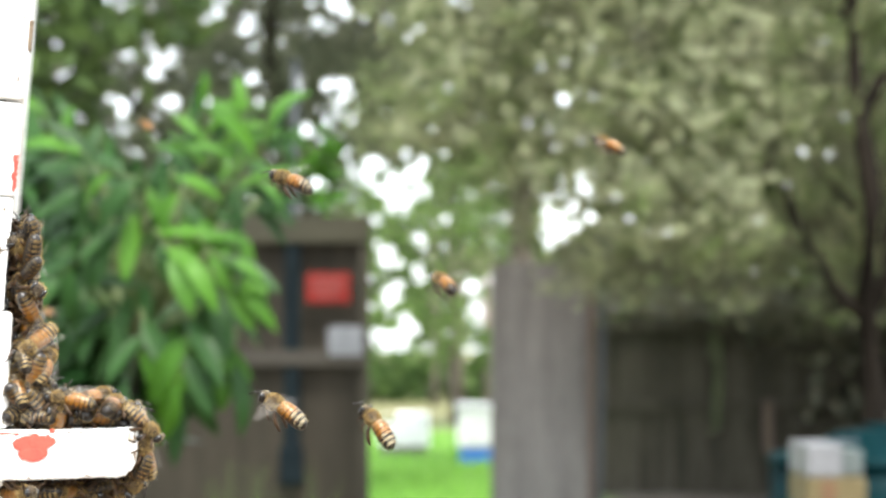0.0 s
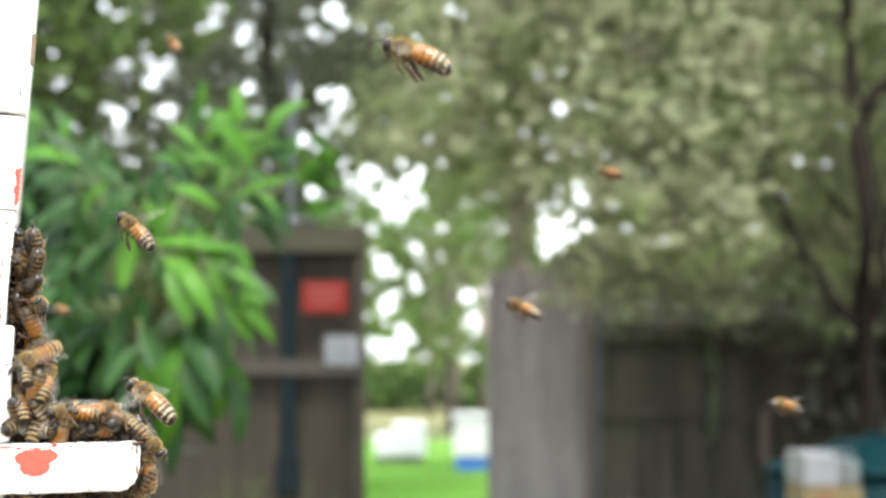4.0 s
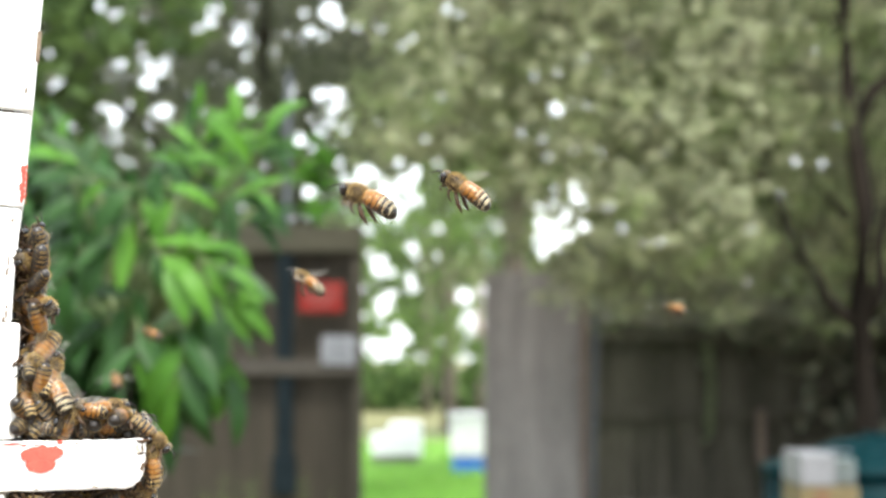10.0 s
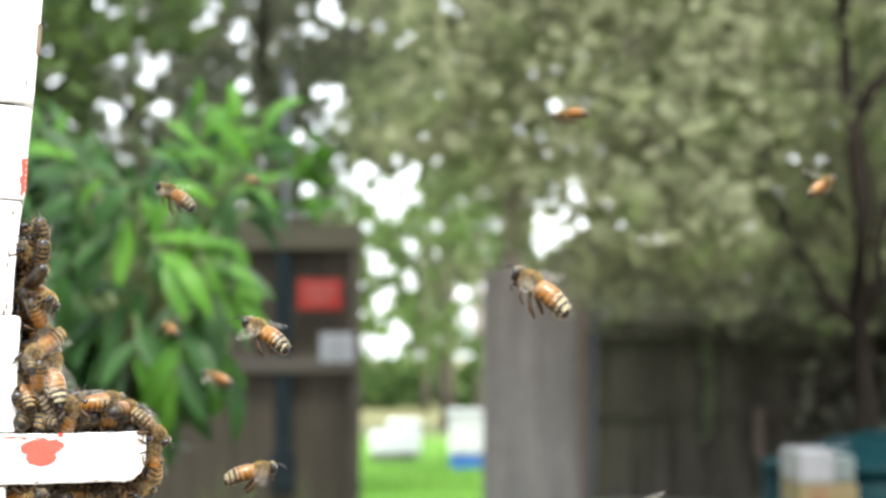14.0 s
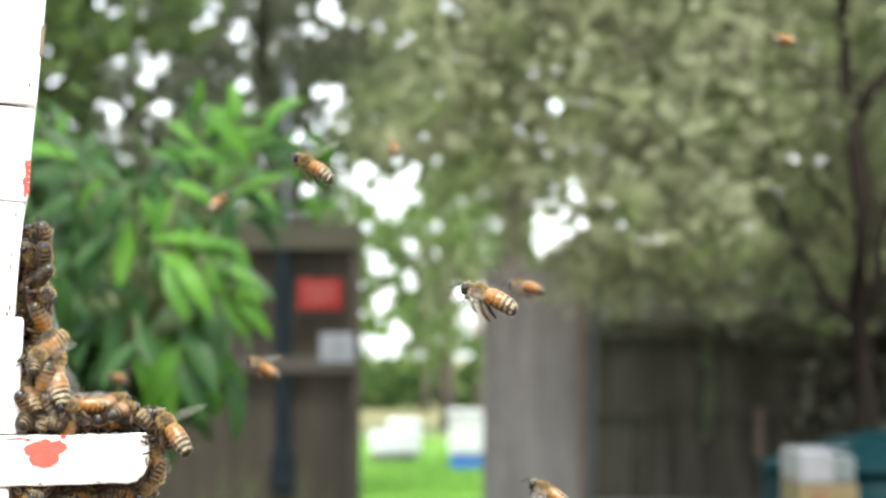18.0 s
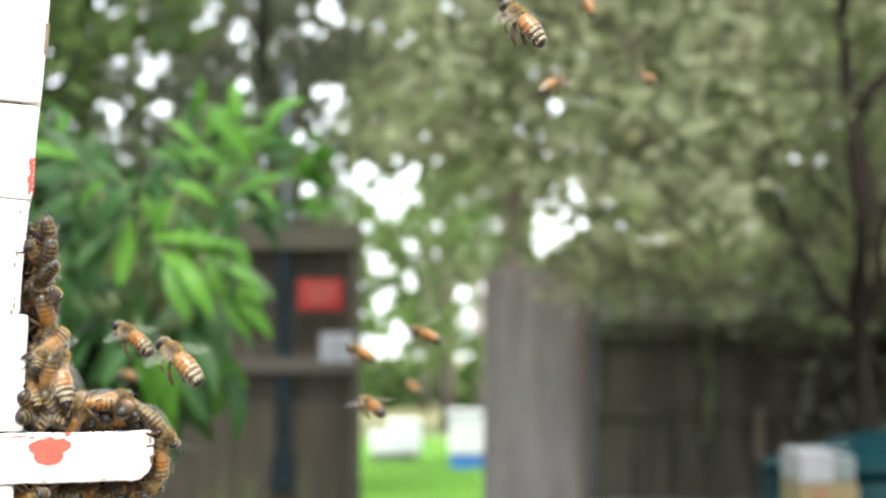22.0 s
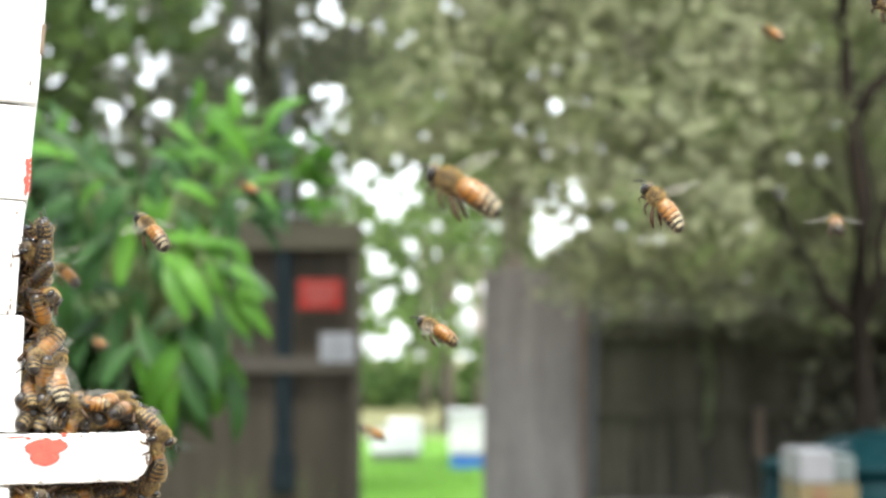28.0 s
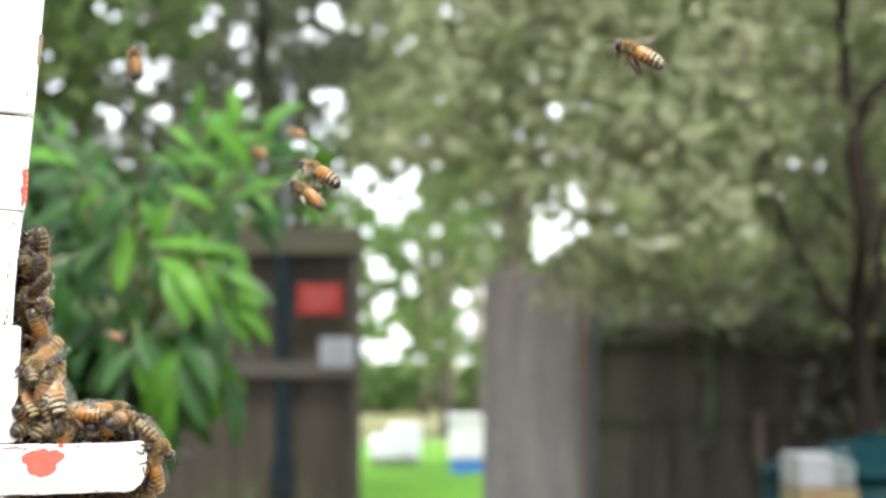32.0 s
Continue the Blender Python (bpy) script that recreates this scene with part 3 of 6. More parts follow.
def build_gate():
    rng = random.Random(3)
    gate = empty("gate_leaf", -0.42, 10.5, 0)
    tagged(gate, "weathered brown timber gate leaf standing beside the opening", "gate")
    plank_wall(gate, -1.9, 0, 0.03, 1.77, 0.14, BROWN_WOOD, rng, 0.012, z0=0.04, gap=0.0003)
    part("top_rail", block(-1.9, 0.0, -0.03, 0.028, 1.64, 1.775, 0.006), MOSSY_WOOD, gate, "mossy top rail")
    part("middle_rail", block(-1.9, 0.0, -0.03, 0.028, 1.02, 1.1, 0.006), RAIL_WOOD, gate)
    part("bottom_rail", block(-1.9, 0.0, -0.03, 0.028, 0.2, 0.29, 0.006), MOSSY_WOOD, gate)
    part("edge_stile", block(-0.045, 0.006, -0.012, 0.06, 0.04, 1.78, 0.005), DARK_WOOD, gate)
    bolt = part("drop_bolt", block(-0.42, -0.34, -0.022, 0.026, 0.42, 1.7, 0.006), DARK_STEEL, gate, "dark blue steel bar down the gate")
    part("bolt_housing", block(-0.44, -0.32, -0.04, -0.024, 0.43, 0.62, 0.008), DARK_STEEL, bolt)
    sign = empty("warning_sign", -0.735, 10.455, 1.338)
    tagged(sign, "faded red sign with illegible pale lines on the gate", "sign")
    part("plate", block(0.008, 0.228, 0, 0.006, 0, 0.152, 0.003), SIGN_RED, sign)
    for z, a, b in ((0.108, 0.035, 0.195), (0.07, 0.035, 0.2), (0.032, 0.05, 0.175)):
        part("line_of_print", block(a, b, -0.003, -0.0002, z, z + 0.02, 0), SIGN_INK, sign, "pale bar of print")
    card = empty("notice_card", -0.615, 10.46, 1.075)
    tagged(card, "small weathered white notice card on the gate", "notice")
    part("card", block(0, 0.17, 0, 0.005, 0, 0.145, 0.002), PAPER, card)
    for z in (0.03, 0.06, 0.1):
        part("line_of_print", block(0.02, 0.13, -0.003, -0.0002, z, z + 0.012, 0), CARD_INK, card)
    leaf = empty("fence_panel", 0.198, 10.3, 0)
    tagged(leaf, "grey weathered upright board panel beside the opening", "fence panel")
    plank_wall(leaf, 0, 0.51, 0, 1.56, 0.16, GREY_WOOD, rng, 0.05, 0.024, gap=0.0003)
    for z in (0.3, 1.2):
        part("back_rail", block(0.0, 0.51, 0.026, 0.07, z, z + 0.09, 0.005), GREY_WOOD, leaf)
    part("edge_batten", block(0.478, 0.512, -0.022, -0.002, 0, 1.5, 0.004), BROWN_EDGE, leaf, "warm brown edge batten")
    post = empty("steel_post", 0.715, 10.2, 0)
    tagged(post, "slim grey galvanised steel post beside the fence panel", "post")
    v, f = tube([(0, 0, 0), (0.008, 0, 0.6), (0.024, 0, 1.2), (0.04, 0, 1.72)], [0.017] * 4, 12)
    part("pole", mesh_of("pole", v, f, POLE_GREY, True), None, post)
    part("cap", block(0.012, 0.068, -0.028, 0.028, 1.715, 1.74, 0.006), POLE_GREY, post)
    pole = empty("grey_pole", -0.91, 12.0, 0)
    tagged(pole, "tall slim grey steel pole behind the gate", "pole")
    part("shaft", tube_mesh("shaft", [(0, 0, 0), (0, 0, 1.4), (0.01, 0, 2.75)], [0.022, 0.021, 0.019], POLE_GREY, 12), None, pole)
    part("cap", tube_mesh("cap", [(0.01, 0, 2.75), (0.01, 0, 2.78)], [0.024, 0.022], POLE_GREY, 12), None, pole)
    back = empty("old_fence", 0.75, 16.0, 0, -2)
    tagged(back, "old timber paling fence, deep shade in its dark colour", "fence")
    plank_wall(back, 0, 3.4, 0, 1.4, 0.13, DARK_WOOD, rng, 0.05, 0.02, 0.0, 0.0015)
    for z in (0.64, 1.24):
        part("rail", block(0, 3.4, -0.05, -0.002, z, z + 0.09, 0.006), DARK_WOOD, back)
    part("cap_rail", block(0, 1.75, -0.06, 0.05, 1.375, 1.475, 0.008), GREY_WOOD, back, "paler weathered cap rail")
    part("loose_paling", block(1.62, 1.69, -0.09, -0.055, 0.32, 0.72, 0.004), BROWN_EDGE, back, "paler loose paling")
    vine = empty("creeper", 2.0, 15.9, 0)
    tagged(vine, "thin pale green creeper hanging on the old fence", "creeper")
    line = [(0.02 * math.sin(5 * q) + 0.03 * q, -0.02, 1.22 - 0.72 * q) for q in (0, 0.15, 0.3, 0.45, 0.6, 0.75, 0.9, 1.0)]
    part("stem", tube_mesh("stem", line, [0.014, 0.013, 0.012, 0.012, 0.011, 0.009, 0.007, 0.004], CREEPER, 6), None, vine)
    for k in range(22):
        x, y, z = line[k % 7]
        d = 0.05 * (1 if k % 2 else -1)
        z -= 0.04 * (k // 7)
        leaf = mesh_of("leaf", [(x, y, z), (x + d * 0.5, y - 0.01, z + 0.022), (x + d, y, z - 0.02), (x + d * 0.5, y + 0.01, z - 0.024)], [(0, 1, 2, 3)], CREEPER)
        part("leaf", leaf, None, vine)


build_gate()


def build_weeds():
    """Thin dry grass stalks at the foot of the gate."""
    rng = random.Random(27)
    for x, y, n in ((-1.02, 9.7, 16), (-0.84, 9.8, 14), (-0.6, 9.9, 9)):
        tuft = empty("grass_tuft", x, y, 0)
        tagged(tuft, "thin yellow-green grass stalks at the foot of the gate", "grass", "tufts by the gate")
        for _ in range(n):
            a, h = rng.uniform(0, 6.28), rng.uniform(0.32, 0.58)
            lean = rng.uniform(0.05, 0.3) * h
            pts = [(0.05 * math.cos(a) + lean * math.cos(a) * q * q, 0.03 * math.sin(a), h * q) for q in (0, 0.35, 0.7, 1)]
            part("stalk", tube_mesh("stalk", pts, [0.0022, 0.002, 0.0016, 0.0007], HEDGE, 5), None, tuft)


build_weeds()

# ---------------------------------------------------------------- hives on the lawn, tub and small hive in the yard


def build_yard_things():
    far = empty("lawn_hive", -0.8, 22.0, 0)
    tagged(far, "low white beehive under a bright cover on the lawn", "beehive")
    part("stand_foot", block(0.05, 0.53, 0.02, 0.5, 0, 0.09, 0.01), GREY_WOOD, far)
    part("lower_box", block(0.03, 0.565, 0, 0.5, 0.09, 0.31, 0.02), LAWN_WHITE, far)
    part("upper_box", block(0.21, 0.56, 0.03, 0.47, 0.312, 0.435, 0.03), LAWN_WHITE, far)
    near = empty("lawn_hive", 0.055, 20.3, 0)
    tagged(near, "tall white beehive on a blue base on the lawn", "beehive")
    part("base", block(0.02, 0.46, 0, 0.46, 0, 0.16, 0.01), BLUE, near, "blue painted base")
    part("brood_box", block(0.0, 0.48, -0.02, 0.48, 0.162, 0.39, 0.01), LAWN_WHITE, near)
    part("super", block(0.002, 0.478, -0.018, 0.478, 0.394, 0.54, 0.01), LAWN_WHITE, near)
    part("roof", block(-0.02, 0.5, -0.04, 0.5, 0.544, 0.58, 0.01), LAWN_WHITE, near)
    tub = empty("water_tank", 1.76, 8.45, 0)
    tagged(tub, "teal plastic tank, darkened for shade, with a domed lid in the yard", "tank")
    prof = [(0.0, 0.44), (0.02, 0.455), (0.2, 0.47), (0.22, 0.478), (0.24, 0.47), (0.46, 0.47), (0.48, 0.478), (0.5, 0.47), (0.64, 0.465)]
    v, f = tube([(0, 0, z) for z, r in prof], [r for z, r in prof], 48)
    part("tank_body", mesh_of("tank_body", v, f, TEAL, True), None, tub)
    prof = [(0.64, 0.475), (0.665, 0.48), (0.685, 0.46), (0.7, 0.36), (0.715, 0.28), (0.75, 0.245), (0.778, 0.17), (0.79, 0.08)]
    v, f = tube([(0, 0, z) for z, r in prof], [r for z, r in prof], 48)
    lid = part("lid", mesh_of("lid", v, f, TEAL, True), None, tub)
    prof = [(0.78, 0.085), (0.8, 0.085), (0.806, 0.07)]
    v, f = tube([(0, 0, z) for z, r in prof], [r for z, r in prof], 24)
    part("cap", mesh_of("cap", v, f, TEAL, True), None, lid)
    nuc = empty("small_hive", 1.287, 7.55, 0)
    tagged(nuc, "small hive with a shade-greyed white box on a honey-coloured one", "beehive")
    part("foot", block(0.01, 0.2, 0.01, 0.4, 0, 0.08, 0.006), GREY_WOOD, nuc)
    low = part("lower_box", block(0, 0.212, 0, 0.42, 0.081, 0.64, 0.006), YELLOW, nuc, "honey-coloured wooden box")
    part("entrance_stain", block(0.05, 0.1, -0.004, -0.0005, 0.55, 0.63, 0.001), BROWN, low, "brown knot")
    part("upper_box", block(0, 0.125, 0, 0.42, 0.644, 0.76, 0.008), CLOUDY, nuc, "white box greyed for shade")
    part("feeder_jar", block(0.128, 0.212, 0.05, 0.3, 0.644, 0.74, 0.012), TEAL_CLOUD, nuc, "cloudy pale feeder")
    part("strap", block(-0.004, 0.216, 0.18, 0.21, 0.761, 0.766, 0.001), PAPER, nuc)


build_yard_things()

# ---------------------------------------------------------------- trees


def limb_points(rng, a, b, n=6, bend=0.06):
    a, b = Vector(a), Vector(b)
    d = (b - a).length
    return [a.lerp(b, i / (n - 1)) + (Vector((rng.uniform(-1, 1), rng.uniform(-1, 1), rng.uniform(-1, 1))) * bend * d if 0 < i < n - 1 else Vector()) for i in range(n)]


def tree(name, label, base, top, radius, limbs, boxes, clumps, per, spread, size, leaf, bark, seed, gaps=1.0, shape=(1, 0.28), category="tree", ragged=0.0):
    rng = random.Random(seed)
    t = empty(name, *base)
    tagged(t, label, category)
    o = Vector(base)
    pts = limb_points(rng, (0, 0, -0.1), Vector(top) - o, 8, 0.01)
    part("trunk", tube_mesh("trunk", pts, [radius * (1.25 - 0.75 * i / 7) for i in range(8)], bark, 12), None, t)
    for a, b, r in limbs:
        pts = limb_points(rng, Vector(a) - o, Vector(b) - o, 7, 0.05)
        part("limb", tube_mesh("limb", pts, [r * (1 - 0.8 * i / 6) for i in range(7)], bark, 8), None, t)
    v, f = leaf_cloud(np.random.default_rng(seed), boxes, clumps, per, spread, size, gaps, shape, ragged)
    crown = part("crown", fast_mesh("crown", v - np.array(base), f, leaf), None, t)
    tagged(crown, kind="stuff")
    return t


# The last crown box is out of view, added to shade the trunk below.
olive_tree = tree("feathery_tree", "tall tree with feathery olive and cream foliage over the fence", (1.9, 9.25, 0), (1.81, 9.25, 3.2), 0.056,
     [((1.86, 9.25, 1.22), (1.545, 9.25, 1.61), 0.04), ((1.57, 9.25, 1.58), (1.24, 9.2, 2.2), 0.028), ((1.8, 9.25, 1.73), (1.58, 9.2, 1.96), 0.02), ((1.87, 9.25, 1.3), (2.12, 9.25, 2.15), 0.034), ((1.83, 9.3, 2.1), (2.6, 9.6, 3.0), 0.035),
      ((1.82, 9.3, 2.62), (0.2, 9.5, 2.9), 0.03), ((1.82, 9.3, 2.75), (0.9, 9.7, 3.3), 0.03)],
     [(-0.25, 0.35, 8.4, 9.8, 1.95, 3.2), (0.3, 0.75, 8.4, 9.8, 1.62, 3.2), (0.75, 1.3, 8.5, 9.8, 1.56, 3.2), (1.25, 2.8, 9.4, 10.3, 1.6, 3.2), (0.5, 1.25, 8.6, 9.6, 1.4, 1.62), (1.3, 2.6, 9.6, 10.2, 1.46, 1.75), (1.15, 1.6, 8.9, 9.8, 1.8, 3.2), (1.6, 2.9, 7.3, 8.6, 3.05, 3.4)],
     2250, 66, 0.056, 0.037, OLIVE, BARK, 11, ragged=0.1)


# Scatters small pale clumps, painted in place of glints on the crown.
def blossom(host, boxes, clumps, per, spread, size, seed):
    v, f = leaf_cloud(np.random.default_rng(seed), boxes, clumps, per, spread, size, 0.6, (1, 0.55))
    ob = part("blossom", fast_mesh("blossom", v - np.array(host.location), f, CREAM), None, host, "pale leaf clusters standing in for glints")
    tagged(ob, kind="stuff")


GLINT_BOXES = [(-0.2, 0.4, 8.3, 8.9, 1.95, 2.7), (0.3, 1.3, 8.3, 8.9, 1.7, 2.7), (1.3, 2.4, 9.35, 9.6, 2.1, 2.9), (1.15, 1.6, 8.8, 9.1, 1.95, 2.8), (0.35, 1.3, 8.35, 8.9, 1.55, 1.8)]
blossom(olive_tree, GLINT_BOXES, 130, 36, 0.022, 0.026, 31)
blossom(olive_tree, GLINT_BOXES, 1100, 12, 0.008, 0.028, 32)
tree("grey_tree", "tall tree with sparse grey-green foliage against the sky", (-1.2, 16.5, 0), (-1.5, 16.5, 5.0), 0.09,
     [((-1.3, 16.5, 1.6), (-0.8, 16.4, 3.5), 0.04), ((-1.35, 16.5, 2.0), (-2.9, 16.4, 3.4), 0.045), ((-1.4, 16.5, 2.8), (-0.2, 16.6, 4.3), 0.03), ((-2.2, 16.4, 2.7), (-3.4, 16.3, 4.2), 0.03)],
     [(-4.2, -2.4, 15, 18, 2.3, 4.9), (-2.4, -1.0, 15, 18, 2.1, 4.9), (-1.0, -0.15, 15, 18, 2.45, 4.9), (-0.2, 0.6, 15, 18, 3.1, 4.9)],
     1250, 45, 0.13, 0.075, GREEN_DULL, BARK, 12)
tree("field_tree", "light green tree standing in the field beyond the gate", (0.05, 31, 0), (0.0, 31, 5.0), 0.1,
     [((0.03, 31, 1.7), (-0.5, 31, 2.6), 0.04), ((0.03, 31, 2.1), (1.0, 31, 3.4), 0.04), ((0.0, 31, 2.6), (-0.5, 31, 4.4), 0.03)],
     [(-1.5, -0.2, 29, 33, 1.2, 4.6), (-0.2, 1.6, 29, 33, 1.0, 4.8)],
     620, 26, 0.22, 0.13, GREEN_FRESH, PALE_BARK, 13)
tree("bare_trunked_tree", "tree with a pale grey trunk behind the fence panel", (0.62, 20.0, 0), (0.68, 20.0, 4.6), 0.15,
     [((0.66, 20, 2.6), (0.1, 20, 3.6), 0.05), ((0.66, 20, 3.0), (1.5, 20, 4.2), 0.05)],
     [(-0.3, 2.2, 19, 21, 3.2, 5.0)], 420, 40, 0.15, 0.08, OLIVE, PALE_BARK, 14)
tree("shady_tree", "dark shrubby tree in deep shade over the old fence", (3.5, 15.2, 0), (3.45, 15.3, 2.6), 0.07,
     [((3.48, 15.2, 1.0), (1.9, 15.2, 1.9), 0.03), ((3.48, 15.2, 1.1), (4.1, 15.3, 2.0), 0.03)],
     [(0.95, 2.2, 14.4, 15.7, 1.44, 2.5), (2.2, 4.2, 14.4, 15.7, 1.25, 2.5), (0.85, 3.4, 16.5, 17.3, 0.8, 2.3)], 1200, 40, 0.11, 0.07, GREEN_DARK, BARK, 15)


tree("young_tree", "slender young tree with fresh green leaves rising behind the gate", (-0.72, 11.3, 0), (-0.7, 11.3, 2.3), 0.014,
     [((-0.71, 11.3, 1.7), (-0.62, 11.25, 2.1), 0.007), ((-0.71, 11.3, 1.8), (-0.8, 11.3, 2.2), 0.006)],
     [(-0.82, -0.6, 11.1, 11.4, 1.88, 2.3)], 13, 12, 0.04, 0.085, SHRUB_LEAF, BARK, 19, 0.4, (1, 0.4))
tree("leafy_tree", "green leafy branches of a tree behind the shrub", (-1.7, 6.4, 0), (-1.45, 6.3, 2.6), 0.06,
     [((-1.6, 6.35, 1.7), (-0.8, 6.1, 2.1), 0.025), ((-1.6, 6.35, 1.9), (-0.7, 6.2, 2.35), 0.02)],
     [(-1.5, -1.05, 5.8, 6.5, 1.7, 2.4), (-1.05, -0.72, 5.8, 6.5, 2.0, 2.4)], 90, 26, 0.07, 0.08, LEAFY, BARK, 18, shape=(1, 0.34))
# Added tree, mostly out of view, there only to shade the yard corner.
tree("spreading_tree", "broad dark tree added, mostly out of view, to shade the yard corner", (4.6, 13.0, 0), (4.3, 13.0, 4.6), 0.16,
     [((4.5, 13, 2.6), (2.2, 12.0, 4.2), 0.07), ((4.4, 13, 3.0), (2.6, 14.6, 4.6), 0.07), ((4.4, 13, 3.2), (3.2, 10.0, 4.5), 0.06)],
     [(2.9, 5.5, 12.0, 16.5, 3.9, 5.0), (2.9, 5.5, 10.6, 14, 2.6, 3.9), (3.0, 5.5, 15.8, 17, 0.2, 3.6)], 1900, 60, 0.24, 0.17, GREEN_DARK, BARK, 16, shape=(1, 0.4))


def build_far_woods():
    rng = np.random.default_rng(21)
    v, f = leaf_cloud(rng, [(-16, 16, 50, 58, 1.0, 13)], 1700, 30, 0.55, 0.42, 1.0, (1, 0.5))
    w = new("far_woodland", fast_mesh("far_woodland", v, f, WOODS))
    tagged(w, "distant dull green woodland behind the field", "woodland", kind="stuff")
    v, f = leaf_cloud(rng, [(-8, 8, 44, 47, 0.0, 1.0)], 440, 60, 0.16, 0.16, 0.0, (1, 0.5))
    w = new("far_hedge", fast_mesh("far_hedge", v, f, HEDGE))
    tagged(w, "green hedge across the far side of the field", "hedge", kind="stuff")
    for i, (x, y) in enumerate(((-0.35, 42.0), (0.16, 40.0), (0.7, 43.0))):
        p = empty("slim_tree", x, y, 0)
        tagged(p, "slim pale tree trunk standing in the field", "trunk", "field trunks")
        part("stem", tube_mesh("stem", [(0, 0, -0.1), (0.03, 0, 1.5), (-0.02, 0, 3.2), (0.02, 0, 5)], [0.11, 0.09, 0.08, 0.05], PALE_BARK), None, p)


build_far_woods()

# ---------------------------------------------------------------- broad-leaved shrub


def leaf_mesh(name, length, width, bend, mat):
    verts, faces, n = [], [], 8
    for i in range(n + 1):
        s = i / n
        w = width * 0.5 * math.sin(math.pi * min(1, s * 0.94 + 0.06)) ** 0.75 * (1 if s < 0.99 else 0)
        x, z = length * s * (1 - 0.25 * bend * s), -length * bend * s * s * 0.55
        verts += [(x, -w, z + w * 0.35), (x, 0, z), (x, w, z + w * 0.35)]
    for i in range(n):
        for k in range(2):
            a = 3 * i + k
            faces.append((a, a + 1, a + 4, a + 3))
    m = len(verts)
    verts += [(v[0], v[1], v[2] - 0.0006) for v in verts]
    faces += [tuple(q + m for q in f[::-1]) for f in faces]
    return mesh_of(name, verts, faces, mat, True)


SHOOTS = [(-0.317, 1.32, -0.314, 1.405), (-0.264, 1.327, -0.253, 1.39), (-0.243, 1.334, -0.214, 1.376), (-0.32, 1.327, -0.278, 1.387), (-0.369, 1.313, -0.447, 1.341), (-0.447, 1.334, -0.503, 1.32), (-0.468, 1.334, -0.5, 1.401), (-0.376, 1.313, -0.412, 1.249), (-0.44, 1.313, -0.489, 1.242), (-0.341, 1.327, -0.292, 1.249), (-0.292, 1.313, -0.243, 1.309), (-0.271, 1.264, -0.25, 1.2), (-0.32, 1.211, -0.262, 1.173), (-0.292, 1.193, -0.334, 1.13), (-0.299, 1.165, -0.271, 1.08), (-0.376, 1.207, -0.426, 1.151), (-0.461, 1.179, -0.503, 1.123), (-0.376, 1.151, -0.391, 1.066), (-0.32, 1.151, -0.327, 1.059), (-0.355, 1.249, -0.32, 1.214), (-0.447, 1.242, -0.475, 1.193), (-0.306, 1.242, -0.253, 1.209)]


